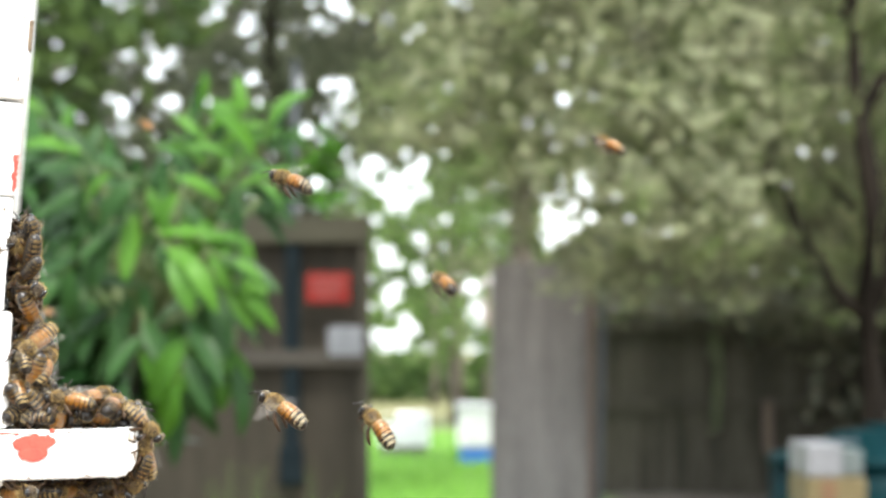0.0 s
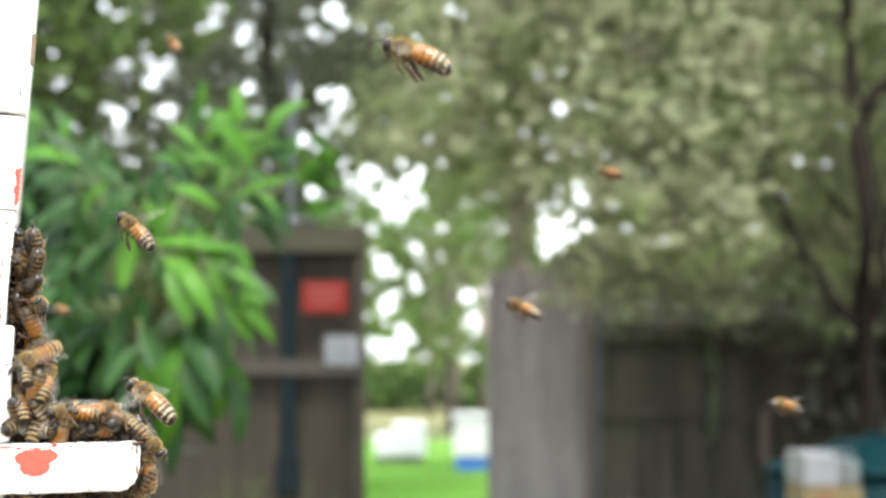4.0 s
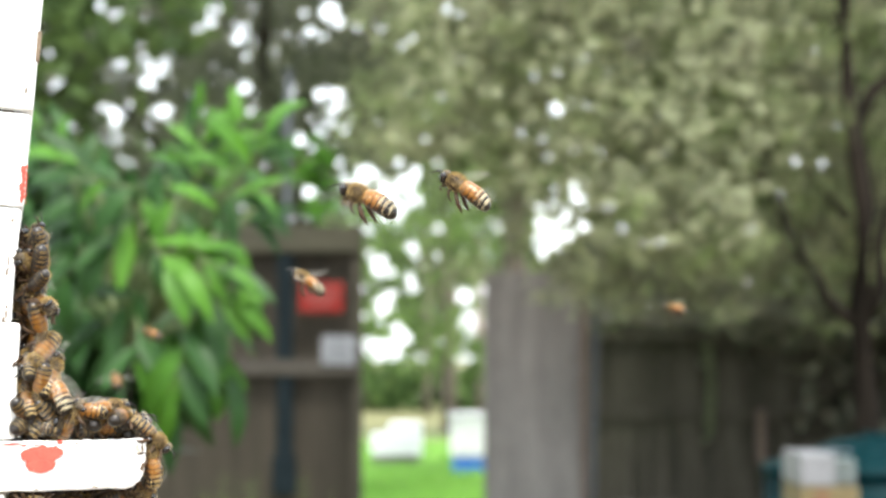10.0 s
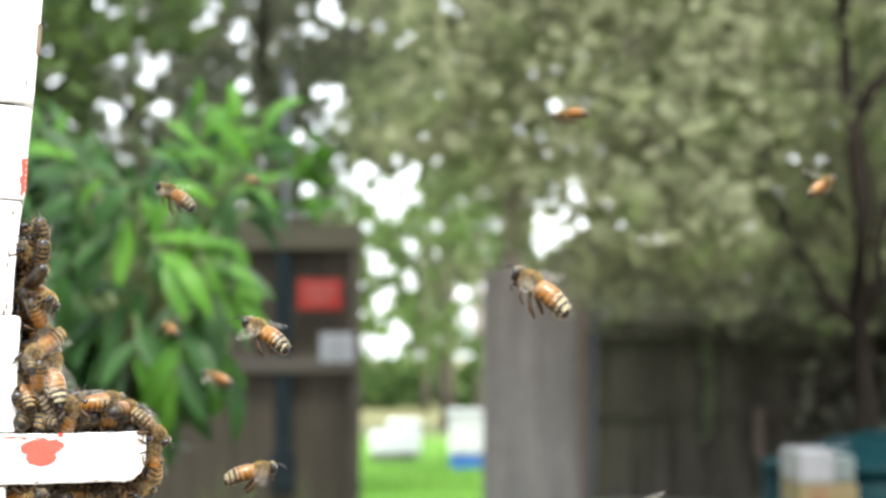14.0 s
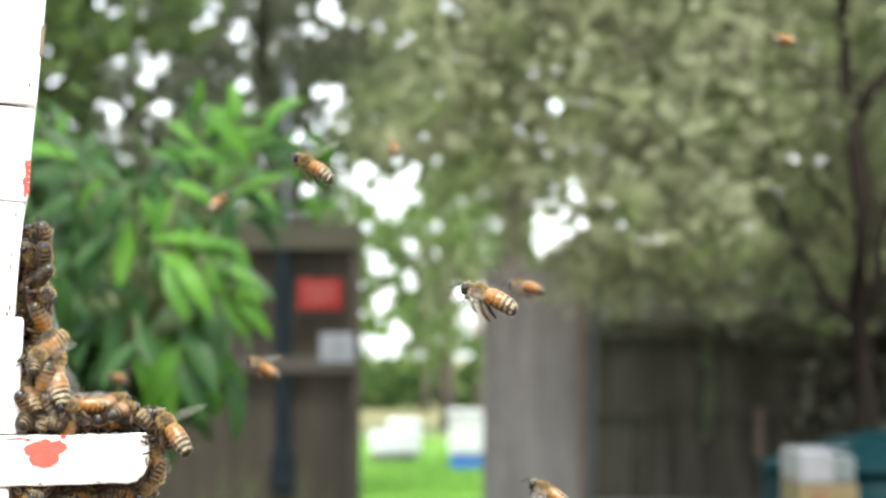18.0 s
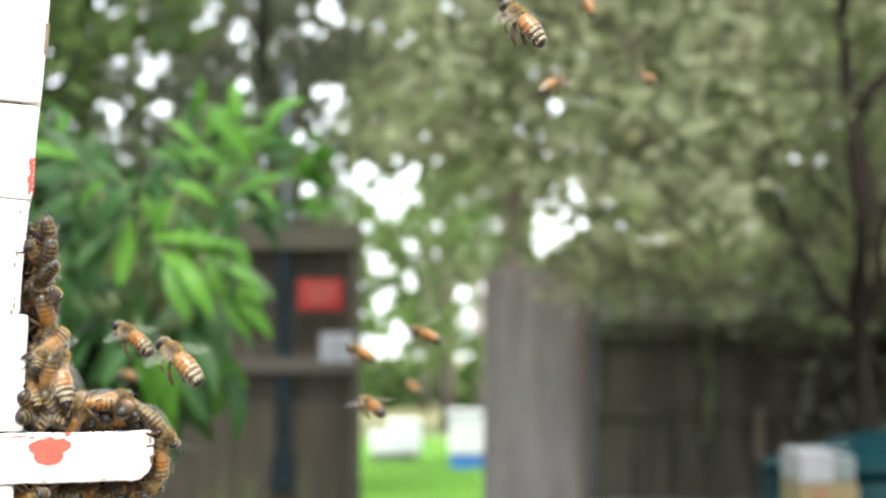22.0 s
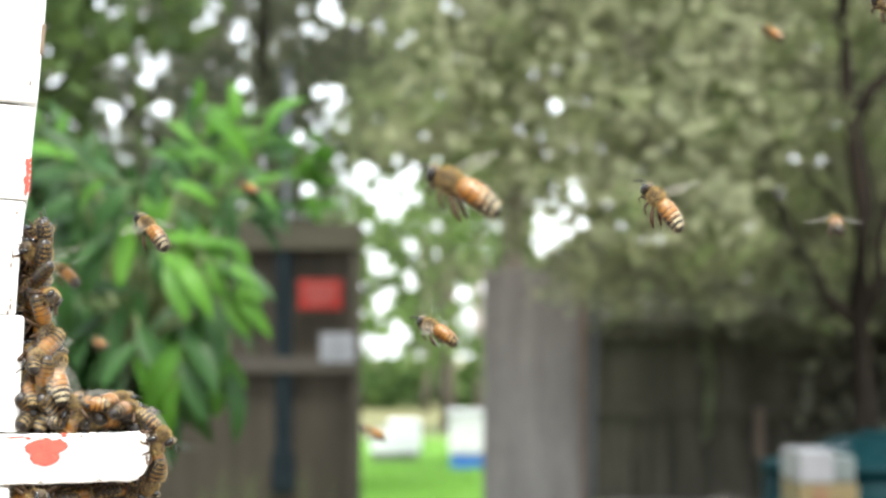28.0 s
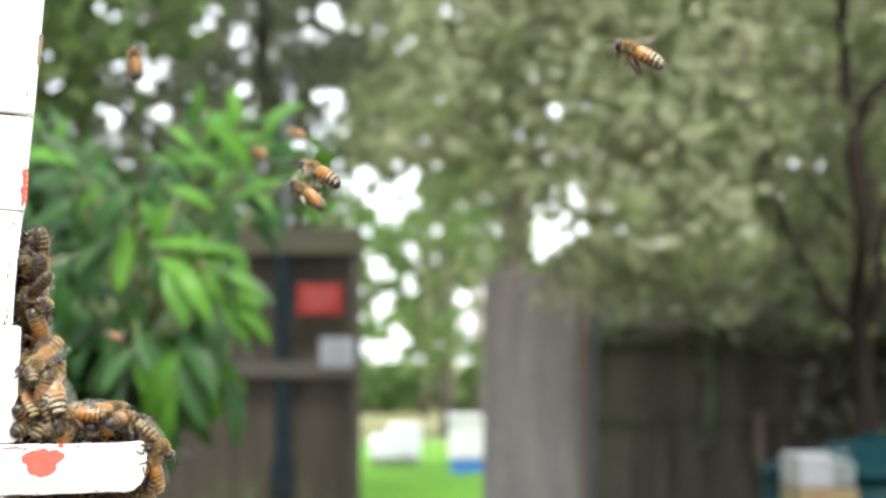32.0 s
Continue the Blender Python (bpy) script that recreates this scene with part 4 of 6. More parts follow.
def build_shrub():
    rng = random.Random(8)
    base = Vector((-0.62, 2.8, 0))
    shrub = empty("broad_leaved_shrub", *base)
    tagged(shrub, "bright green shrub with long pointed glossy leaves", "shrub")
    leaves = [leaf_mesh("leaf", 0.094, w, b, SHRUB_LEAF) for w, b in ((0.023, 0.3), (0.0275, 0.6), (0.025, 0.9))]
    dark = [leaf_mesh("leaf", 0.096, 0.025, b, SHRUB_SHADED) for b in (0.35, 0.8)]
    forks = [Vector((-0.54, 2.74, 0.96)), Vector((-0.47, 2.7, 1.03)), Vector((-0.4, 2.67, 1.12))]
    for fk in forks:
        part("stem", tube_mesh("stem", [q - base for q in limb_points(rng, base, fk, 7, 0.02)], [0.011 - 0.0009 * i for i in range(7)], BARK), None, shrub)
    for x0, z0, x1, z1 in SHOOTS:
        for layer in range(2):
            deep = rng.uniform(2.5, 2.66) if layer == 0 else rng.uniform(2.74, 2.9)
            slip = Vector((rng.uniform(-0.03, 0.03), 0, rng.uniform(-0.03, 0.03))) * layer
            foot, tip = Vector((x0, deep + 0.012, z0)) + slip, Vector((x1, deep - 0.012, z1)) + slip
            run = tip - foot
            bow = Vector((-run.z, 0, run.x)).normalized() * (0.12 * run.length * (1 if run.x < 0 else -1))
            line = [foot + run * q + bow * (4 * q * (q - 1)) * -1 for q in (0, 0.2, 0.4, 0.6, 0.8, 1)]
            fork = min(forks, key=lambda q: (q - foot).length)
            pts = limb_points(rng, fork, foot, 4, 0.05)[:-1] + line
            part("twig", tube_mesh("twig", [q - base for q in pts], [0.0032 - 0.00028 * k for k in range(len(pts))], STALK, 6), None, shrub)
            count = 3 + int(run.length / (0.026 if z1 > 1.21 else 0.036))
            for k in range(count):
                s = 0.15 + 0.85 * k / (count - 1)
                at = foot + run * s + bow * (4 * s * (1 - s))
                turn = (1 if k % 2 else -1) * rng.uniform(30, 80) * (1.08 - 0.95 * s)
                d = Matrix.Rotation(radians(turn), 3, (0, 1, 0)) @ run.normalized()
                d = (d + Vector((0, rng.uniform(-0.1, 0.5) if d.z > 0.2 else rng.uniform(-0.5, 0.1), -rng.uniform(0.0, 0.22)))).normalized()
                face = Vector((rng.uniform(-0.6, 0.6), -rng.uniform(0.3, 0.9), 0.8))
                zz = (face - d * d.dot(face)).normalized()
                m = Matrix((d, zz.cross(d), zz)).transposed().to_4x4()
                m.translation = at - base
                sc = rng.uniform(0.6, 1.08) * (0.85 if z1 > 1.38 else 1.12 if z1 < 1.21 else 1)
                end = at + d * 0.1 * sc
                if end.x > -0.068 * end.y:
                    sc *= 0.72
                    end = at + d * 0.1 * sc
                if end.x > -0.066 * end.y or (layer and end.x > -0.115 * end.y and end.z < 1.25):
                    continue
                # Inner, lower and left leaves take the shade-coloured copy more often.
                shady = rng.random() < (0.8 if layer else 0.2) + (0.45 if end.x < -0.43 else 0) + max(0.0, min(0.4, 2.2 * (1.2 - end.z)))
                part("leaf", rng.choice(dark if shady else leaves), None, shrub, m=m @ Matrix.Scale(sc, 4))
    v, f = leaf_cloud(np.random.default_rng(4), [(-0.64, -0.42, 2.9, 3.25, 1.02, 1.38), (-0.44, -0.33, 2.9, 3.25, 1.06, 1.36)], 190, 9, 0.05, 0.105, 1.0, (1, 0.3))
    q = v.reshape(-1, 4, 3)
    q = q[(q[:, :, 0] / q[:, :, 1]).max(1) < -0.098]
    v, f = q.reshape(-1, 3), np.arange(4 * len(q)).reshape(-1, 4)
    inner = part("inner_leaves", fast_mesh("inner_leaves", v - np.array(base), f, SHRUB_SHADED), None, shrub)
    tagged(inner, kind="stuff")


build_shrub()

# ---------------------------------------------------------------- bees
MM = 0.001
SHAPES = {}


def shape(key, make):
    if key not in SHAPES:
        SHAPES[key] = make()
    return SHAPES[key]


def scaled(pts):
    return [Vector(p) * MM for p in pts]


def abdomen_radius(s):
    return float(np.interp(s, [0, 0.08, 0.2, 0.38, 0.55, 0.7, 0.82, 0.91, 0.97, 1], [1.25, 1.72, 1.94, 2.06, 2.06, 1.95, 1.76, 1.4, 0.9, 0.12]))


def abdomen_axis(s, droop):
    return Vector((1.5 - 7.9 * s, 0, 0.15 - droop * s * s))


def loft(name, s0, s1, flare, mats, cut, droop, n=5, sides=20):
    """A band of the abdomen between two stations, its hind margin standing a little proud."""
    verts, faces, slots = [], [], []
    for i in range(n + 1):
        q = i / n
        s = s0 + (s1 - s0) * q
        c, r = abdomen_axis(s, droop), abdomen_radius(s) * (1 + flare * q)
        for k in range(sides):
            a = 2 * math.pi * k / sides
            verts.append((c + Vector((0, r * math.cos(a) * 1.04, r * math.sin(a) * 0.95))) * MM)
    for i in range(n):
        for k in range(sides):
            a, b = i * sides + k, i * sides + (k + 1) % sides
            faces.append((a, b, b + sides, a + sides))
            q = (i + 0.5) / n
            # Dark margin widens below: belly marks, and underside shade put into the colour.
            low = max(0.0, -math.sin(2 * math.pi * (k + 0.5) / sides) + 0.1) * 0.8
            slots.append(sum(q > c - low for c in cut))
    faces.append(tuple(range(n * sides, (n + 1) * sides)))
    slots.append(len(mats) - 1)
    faces.append(tuple(range(sides))[::-1])
    slots.append(0)
    return mesh_of(name, verts, faces, mats, True, slots)


BANDS = {
    0: [([FOX, TAN], [0.8]), ([FOX, UMBER], [0.92]), ([FOX, UMBER], [0.86]), ([FOX, TAN, BLACK], [0.45, 0.75]), ([TAN, BLACK], [0.3]), ([BLACK], [])],
    1: [([FOX, TAN], [0.75]), ([FOX, UMBER], [0.86]), ([FOX, UMBER], [0.8]), ([FOX, UMBER, BLACK], [0.45, 0.7]), ([TAN, BLACK], [0.4]), ([BLACK], [])],
    3: [([UMBER, BLACK], [0.7]), ([TAN, UMBER, BLACK], [0.4, 0.7]), ([TAN, BLACK], [0.45]), ([UMBER, BLACK], [0.45]), ([UMBER, BLACK], [0.3]), ([BLACK], [])],
    2: [([FOX, TAN], [0.7]), ([FOX, UMBER], [0.88]), ([FOX, UMBER], [0.86]), ([FOX, UMBER], [0.78]), ([FOX, BLACK], [0.5]), ([UMBER, BLACK], [0.2])],
}


def fur_mesh(name, centre, radii, count, length, seed, mat, back=0.5):
    rng = np.random.default_rng(seed)
    d = rng.normal(0, 1, (count, 3))
    d /= np.linalg.norm(d, axis=1)[:, None]
    if back > 0:
        d = d[(d[:, 0] * 0.9 - 0.1) ** 2 + d[:, 1] ** 2 + 4 * np.minimum(0, d[:, 2]) ** 2 > 0.09 * (d[:, 2] > 0) * 0.4]
        count = len(d)
        # Fur thinned below, so the dark underside stands in for shade.
        keep = (d[:, 2] > -0.3) | (rng.random(count) < 0.25)
        d, count = d[keep], int(keep.sum())
    p = np.array(centre) + d * np.array(radii) * 0.97
    way = d + np.array([-back, 0, 0]) + rng.normal(0, 0.25, (count, 3))
    way /= np.linalg.norm(way, axis=1)[:, None]
    e = np.cross(way, rng.normal(0, 1, (count, 3)))
    e /= np.linalg.norm(e, axis=1)[:, None]
    tip = p + way * (length * rng.uniform(0.6, 1.3, count))[:, None]
    v = np.stack([p - e * 0.042, p + e * 0.042, tip], 1).reshape(-1, 3) * MM
    return fast_mesh(name, v, np.arange(3 * count).reshape(-1, 3), mat)


def fringe_mesh(name, variant, droop, flying):
    """Pale backward-lying hair at the front of each abdominal band, thinner below."""
    rng = np.random.default_rng(variant + 7)
    out = []
    for i, c in enumerate((0.03, 0.175, 0.345, 0.515, 0.675, 0.825)):
        many = ((150, 14, 30, 120, 270, 230), (160, 20, 40, 120, 210, 180), (140, 24, 36, 80, 130, 100), (200, 90, 120, 170, 280, 260))[variant][i]
        for _ in range(many):
            a = rng.uniform(0, 2 * math.pi) if rng.random() < 0.45 else rng.uniform(0.1, 0.9) * math.pi
            s = c + rng.uniform(0.0, 0.07 if i else 0.12)
            ctr, rad = abdomen_axis(s, droop), abdomen_radius(s) * 1.02
            p = ctr + Vector((0, rad * 1.04 * math.cos(a), rad * 0.95 * math.sin(a)))
            n = Vector((0, math.cos(a), math.sin(a)))
            w = (Vector((-1, 0, -2 * droop * s / 8.5)) + n * rng.uniform(0.1, 0.55) + Vector(rng.normal(0, 0.15, 3))).normalized()
            e = w.cross(n).normalized() * 0.045
            out += [p - e, p + e, p + w * rng.uniform(0.4, 0.75)]
    v = np.array([tuple(q) for q in out]) * MM
    return fast_mesh(name, v, np.arange(len(v)).reshape(-1, 3), PALE if flying and variant < 2 else FUZZ)


def wing_mesh(name, length, chord, side):
    n, verts, faces = 10, [], []
    for i in range(n + 1):
        s = i / n
        lead = chord * (0.28 * math.sin(math.pi * s ** 0.8)) + 0.1
        trail = -chord * (0.18 + 0.72 * s ** 0.7) * math.sqrt(max(0.0, 1 - s ** 5)) * 0.85
        lead *= math.sqrt(max(0.0, 1 - s ** 8))
        y = side * length * s
        for x in (lead, trail * 0.5, trail):
            verts.append(Vector((x, y, 0.12 * math.sin(3 * s) - 0.02 * x)) * MM)
    for i in range(n):
        for k in range(2):
            a = 3 * i + k
            faces.append((a, a + 1, a + 4, a + 3))
    return mesh_of(name, verts, faces, WING, True)


def leg_points(pair, side, flying, dangle):
    hip = Vector((4.4 - 1.25 * pair, side * 0.85, -1.35))
    if flying:
        way = [((0.9, 0.5, -0.5), (1.2, 0.6, -1.3), (0.3, 0.5, -1.7)), ((0.1, 0.9, -0.9), (-0.6, 1.1, -1.9), (-1.7, 0.9, -2.5)), ((-0.8, 0.8, -1.0), (-2.0, 1.1, -2.1), (-3.6, 0.9, -3.3)) if dangle else ((-0.6, 0.7, -0.8), (-2.0, 1.0, -1.6), (-3.9, 0.9, -2.3))][pair]
    else:
        way = [((0.9, 1.3, 0.3), (1.8, 2.0, -0.9), (2.5, 2.4, -1.1)), ((0.0, 1.7, 0.4), (0.1, 2.7, -0.9), (0.1, 3.3, -1.1)), ((-1.0, 1.6, 0.6), (-2.2, 2.3, -0.7), (-3.2, 2.7, -1.1))][pair]
    return [hip] + [hip + Vector((x, side * y, z)) for x, y, z in way]


def build_bee(variant, flying):
    bee = new("honeybee")
    bee.empty_display_size = 0.004
    droop = 1.25 if flying else 0.6
    key = (variant, flying)
    head = part("head", shape("head", lambda: mesh_of("head", [v * MM for v in ball((0, 0, 0), (0.95, 1.75, 1.62), 10, 14)[0]], ball((0, 0, 0), (1, 1, 1), 10, 14)[1], THORAX, True)), None, bee, m=pose(0.0058, 0, -0.0003, 0, 14, 0))
    part("face_hair", shape("face", lambda: fur_mesh("face_hair", (0, 0, 0.1), (1.0, 1.6, 1.6), 360, 0.42, 3, PALE, -0.4)), None, head)
    for s in (-1, 1):
        part("eye", shape(("eye", s), lambda: mesh_of("eye", [v * MM for v in ball((0.18, s * 1.45, 0.25), (0.8, 0.6, 1.3), 8, 10)[0]], ball((0, 0, 0), (1, 1, 1), 8, 10)[1], EYE, True)), None, head, "glossy dark eye")
        part("antenna", shape(("ant", s), lambda: tube_mesh("antenna", scaled([(0.7, s * 0.35, 0.2), (1.6, s * 0.8, 1.1), (2.4, s * 1.0, 0.9), (3.6, s * 1.35, 0.2)]), [0.15 * MM, 0.13 * MM, 0.17 * MM, 0.13 * MM], BLACK, 6)), None, head)
    thorax = part("thorax", shape("thorax", lambda: mesh_of("thorax", [v * MM for v in ball((3.1, 0, 0), (2.35, 1.88, 1.88), 12, 16, 0.05)[0]], ball((0, 0, 0), (1, 1, 1), 12, 16)[1], THORAX, True)), None, bee)
    part("fur", shape("fur", lambda: fur_mesh("fur", (3.1, 0, 0), (2.3, 1.88, 1.88), 3400, 0.62, 1, HAIR)), None, thorax, "golden fuzz")
    abdomen = part("abdomen", shape(("core", flying), lambda: loft("abdomen", 0.0, 0.99, -0.06, [BLACK], [], droop, 12, 14)), None, bee, "banded abdomen")
    cuts = [0.0, 0.17, 0.34, 0.51, 0.67, 0.82, 1.0]
    for i in range(6):
        mats, cut = BANDS[variant][i]
        part("tergite", shape(("ring", key, i), lambda: loft("tergite", cuts[i], cuts[i + 1] + 0.012, 0.045 if i < 5 else 0.02, mats, cut, droop, 9, 24)), None, abdomen)
    part("hair_fringe", shape(("fringe", key), lambda: fringe_mesh("hair_fringe", variant, droop, flying)), None, abdomen, "pale hair bands")
    for pair in range(3):
        for s in (-1, 1):
            r = [0.3, 0.3, 0.24, 0.13] if pair < 2 else [0.32, 0.44, 0.52, 0.2]
            part("leg", shape(("leg", pair, s, flying, variant != 2), lambda: tube_mesh("leg", scaled(leg_points(pair, s, flying, variant != 2)), [q * MM for q in r], LEG, 6)), None, bee)
    for s in (-1, 1):
        w = part("wing_left" if s > 0 else "wing_right", shape(("wing", s), lambda: wing_mesh("wing", 9.2, 3.2, s)), None, bee, "clear veined wing", m=wing_pose(s, 10) if flying else folded(s))
        part("hindwing", shape(("hind", s), lambda: wing_mesh("hindwing", 6.3, 2.4, s)), None, w, m=pose(-0.0021, 0, -0.0001, 0, 0, -s * 8))
    tagged(bee, "honeybee " + ("in flight" if flying else "on the hive") + [", amber abdomen with dark bands", ", pale, amber and black bands", ", plain orange-amber abdomen", ", dark brown abdomen with thin golden bands"][variant], "bee",
           "bees in flight" if flying else "bees on the hive")
    return bee


def wing_pose(s, angle, sweep=8):
    return pose(0.0038, s * 0.0012, 0.0012, s * angle, 0, -s * sweep)


def folded(s):
    return pose(0.0034, s * 0.0012, 0.0017, s * 4, -10, -s * -72) @ pose(0, 0, 0, 0, s * 6, 0)


FIRST = {}


def bee(variant, flying, m):
    if (variant, flying) in FIRST:
        return copy_thing(FIRST[variant, flying], m)
    ob = build_bee(variant, flying)
    ob.matrix_basis = m
    FIRST[variant, flying] = ob
    return ob


def facing(p, f, u):
    f = Vector(f).normalized()
    u = (Vector(u) - f * f.dot(Vector(u))).normalized()
    m = Matrix((f, u.cross(f), u)).transposed().to_4x4()
    m.translation = p
    return m


def aim(x, y, z, climb, away):
    """A bee's pose in flight: climb 0 heads to the hive, 90 up, 180 from it; away turns the head to the field."""
    c, a = radians(climb), radians(away)
    f = Vector((-math.cos(c) * math.cos(a), math.sin(a), math.sin(c) * math.cos(a)))
    return facing((x, y, z), f, (0, -0.22, 1))


flyers = [bee(kind, True, pose(0, 0, 0)) for kind in (1, 0, 2, 1, 1, 2, 2, 2, 1, 2, 0, 0, 2, 1, 1, 2, 1, 0, 2, 0, 2, 2, 2, 2)]


def build_crowd():
    """The bees that crawl on the hive's front, on its landing board, round its edge and below."""
    rng = random.Random(17)
    hive = pose(-0.09325, 0.461, 1.0828, 0, 0, 12.0)
    out = []

    def put(local, f, u, var=None):
        q = hive.to_3x3()
        m = facing(hive @ Vector(local), q @ Vector(f), q @ Vector(u))
        out.append(bee(rng.choice((0, 1, 1, 1, 2, 3, 3)) if var is None else var, False, m))
        k = rng.uniform(0.82, 0.94)
        out[-1].scale = (k, k, k)

    # the bees on the board
    put((0.0146, -0.0006, 0.0068), (-1, 0.1, 0.03), (0.1, -0.35, 1), 2)
    put((0.0228, 0.0002, 0.0056), (0.3, 1, 0.15), (0.1, -0.25, 1), 1)
    put((0.0165, 0.0042, 0.0042), (-0.25, 1, 0.05), (0.3, -0.2, 1), 3)
    put((0.0196, 0.0026, 0.0074), (0.8, 0.5, 0.15), (0.0, -0.4, 1), 1)
    put((0.0116, 0.0010, 0.0034), (0.5, -0.5, 0.9), (-0.5, -1, 0.1), 1)
    put((0.0192, 0.0032, 0.0030), (-0.9, -0.3, 0.1), (0.1, -0.6, 1), 1)
    put((0.0022, 0.0026, 0.0046), (0.4, 0.8, 0.3), (0.5, -0.8, 0.6), 3)
    put((0.0024, 0.0008, 0.0100), (-0.3, 0.5, 0.9), (0.6, -0.9, 0.1), 1)
    put((0.0058, 0.0020, 0.0032), (-0.8, 0.6, 0.1), (0.1, -0.6, 1), 3)
    # round the board's end
    put((0.0296, 0.0006, 0.0016), (0.75, -0.1, -0.65), (0.6, -0.35, 0.7), 3)
    put((0.0304, 0.0016, -0.0056), (-0.15, -0.2, 1), (1, -0.35, 0.1), 0)
    put((0.0296, 0.0026, -0.0096), (-0.5, 0.3, -1), (0.9, -0.3, -0.4), 3)
    # up the entrance
    put((0.0052, -0.0002, 0.0118), (-0.2, 0.35, -1), (0.5, -1, 0.1), 0)
    put((0.0080, 0.0010, 0.0142), (0.2, 0.3, 1), (0.9, -0.6, 0.1), 1)
    # Dark variant used here to stand in for shade in the inner corner.
    put((0.0062, 0.0024, 0.0058), (0.5, 0.4, 1), (-0.4, -1, 0.1), 3)
    put((0.0078, 0.0016, 0.0052), (0.6, 0.5, -0.8), (0.6, -0.8, 0.3), 3)
    put((0.0026, 0.0018, 0.0064), (0.5, 0.9, -0.7), (0.3, -1, 0), 1)
    put((0.0058, 0.0008, 0.0196), (-0.6, -0.35, -0.5), (0.6, -0.5, 0.6), 1)
    put((0.0030, 0.0002, 0.0168), (-0.1, 0.8, 0.6), (0.6, -0.8, 0.3), 3)
    put((0.0050, 0.0008, 0.0252), (0.3, 0.4, -0.8), (0.8, -0.6, 0.3), 0)
    put((0.0058, 0.0016, 0.0308), (0.2, -0.9, -0.1), (0.7, 0.0, 0.7), 1)
    put((0.0040, 0.0012, 0.0350), (-0.5, 0.7, -0.4), (0.8, -0.6, 0.2), 3)
    put((0.0046, 0.0022, 0.0384), (-0.2, 0.6, -0.8), (1, -0.6, 0.0), 3)
    put((0.0052, 0.0040, 0.0426), (0.1, 0.5, -1), (1, -0.3, 0.2), 3)
    for i in range(84):
        z = 0.003 + 0.0425 * ((i * 0.618) % 1.0)
        y = 0.0046 + (0.00032 * i if i < 46 else 0.0042 * (i - 42))
        lean = (z - 0.0262) * 0.073 - 0.0004 if z > 0.0262 else z * 0.038
        a = rng.uniform(0, 6.28)
        swell = 0.0066 * max(0.0, 1 - z / 0.028)
        lay = 0.002 + swell * rng.uniform(0.1, 1.0) + rng.uniform(0, 0.0012)
        put((lean + lay, y, z), (rng.uniform(-0.7, 0.5), math.cos(a), math.sin(a)), (1, rng.uniform(-0.8, 0.6), rng.uniform(-0.6, 0.8)))
    for i in range(84):
        x = 0.006 + 0.0205 * ((i * 0.618) % 1.0)
        y = 0.0034 + (0.00036 * i if i < 46 else 0.0045 * (i - 43))
        hump = 0.0058 * max(0.25, 1 - x / 0.027)
        a = rng.uniform(0, 6.28)
        put((x, y, 0.002 + rng.uniform(0, 0.0006) + hump * rng.random()), (math.cos(a), math.sin(a), rng.uniform(-0.3, 0.35)), (rng.uniform(-0.5, 0.5), rng.uniform(-0.7, 0.5), 1))
    for i in range(16):
        z = -0.0005 - 0.0095 * ((i * 0.618) % 1.0)
        put((0.0285 + 0.0016 - 0.25 * max(0, -0.006 - z), 0.0075 + 0.0032 * i, z), (rng.uniform(-0.3, 0.3), rng.uniform(-0.9, 0.9), rng.choice((1, 1, -1))), (1, rng.uniform(-0.5, 0.5), 0.1))
    for i in range(30):
        x = 0.002 + 0.023 * ((i * 0.618) % 1.0)
        a = rng.uniform(0, 6.28)
        put((x, 0.002 + 0.002 * i, -0.0133 - rng.uniform(0, 0.001) - (0.0022 if i % 2 else 0)), (math.cos(a), math.sin(a), rng.uniform(-0.3, 0.2)), (rng.uniform(-0.5, 0.5), rng.uniform(-0.6, 0.4), -1))
    return out


crowd = build_crowd()

# ---------------------------------------------------------------- movement


def flap(ob, begin, end, phase):
    """Beats both wings from begin to end, then folds them."""
    for w in ob.children:
        if not w.name.startswith("wing"):
            continue
        s = 1 if w.name.startswith("wing_left") else -1
        rows, t, i, beat = [], max(0.0, begin), 0, 0.0667 + 0.0334 * (phase % 2)
        if t > 0:
            rows.append((0.0, wing_pose(s, 10)))
        while t < end:
            q = 0.5 + 0.5 * math.sin(2.03 * i + 1.7 * phase)
            rows.append((t, wing_pose(s, -18 + 66 * q, -8 - 34 * q)))
            t, i = t + beat, i + 1
        if end < 31.5:
            rows += [(t + 0.1, wing_pose(s, 12, 10)), (t + 0.3, folded(s) if ob is flyers[3] else wing_pose(s, 10))]
        rows.append((32.1, rows[-1][1]))
        walk(w, [r for k, r in enumerate(rows) if k == 0 or frame(r[0]) > frame(rows[k - 1][0])])


def crawl(ob, rng):
    """Small shuffling steps on the spot."""
    m, rows, t = ob.matrix_basis.copy(), [], 0.0
    while t < 32.0:
        rows.append((t, m @ pose(rng.uniform(-0.0007, 0.0007), rng.uniform(-0.0005, 0.0005), 0, 0, rng.uniform(-4, 4), rng.uniform(-14, 14))))
        t += rng.uniform(1.2, 3.0)
    rows.append((32.0, rows[-1][1]))
    walk(ob, rows)


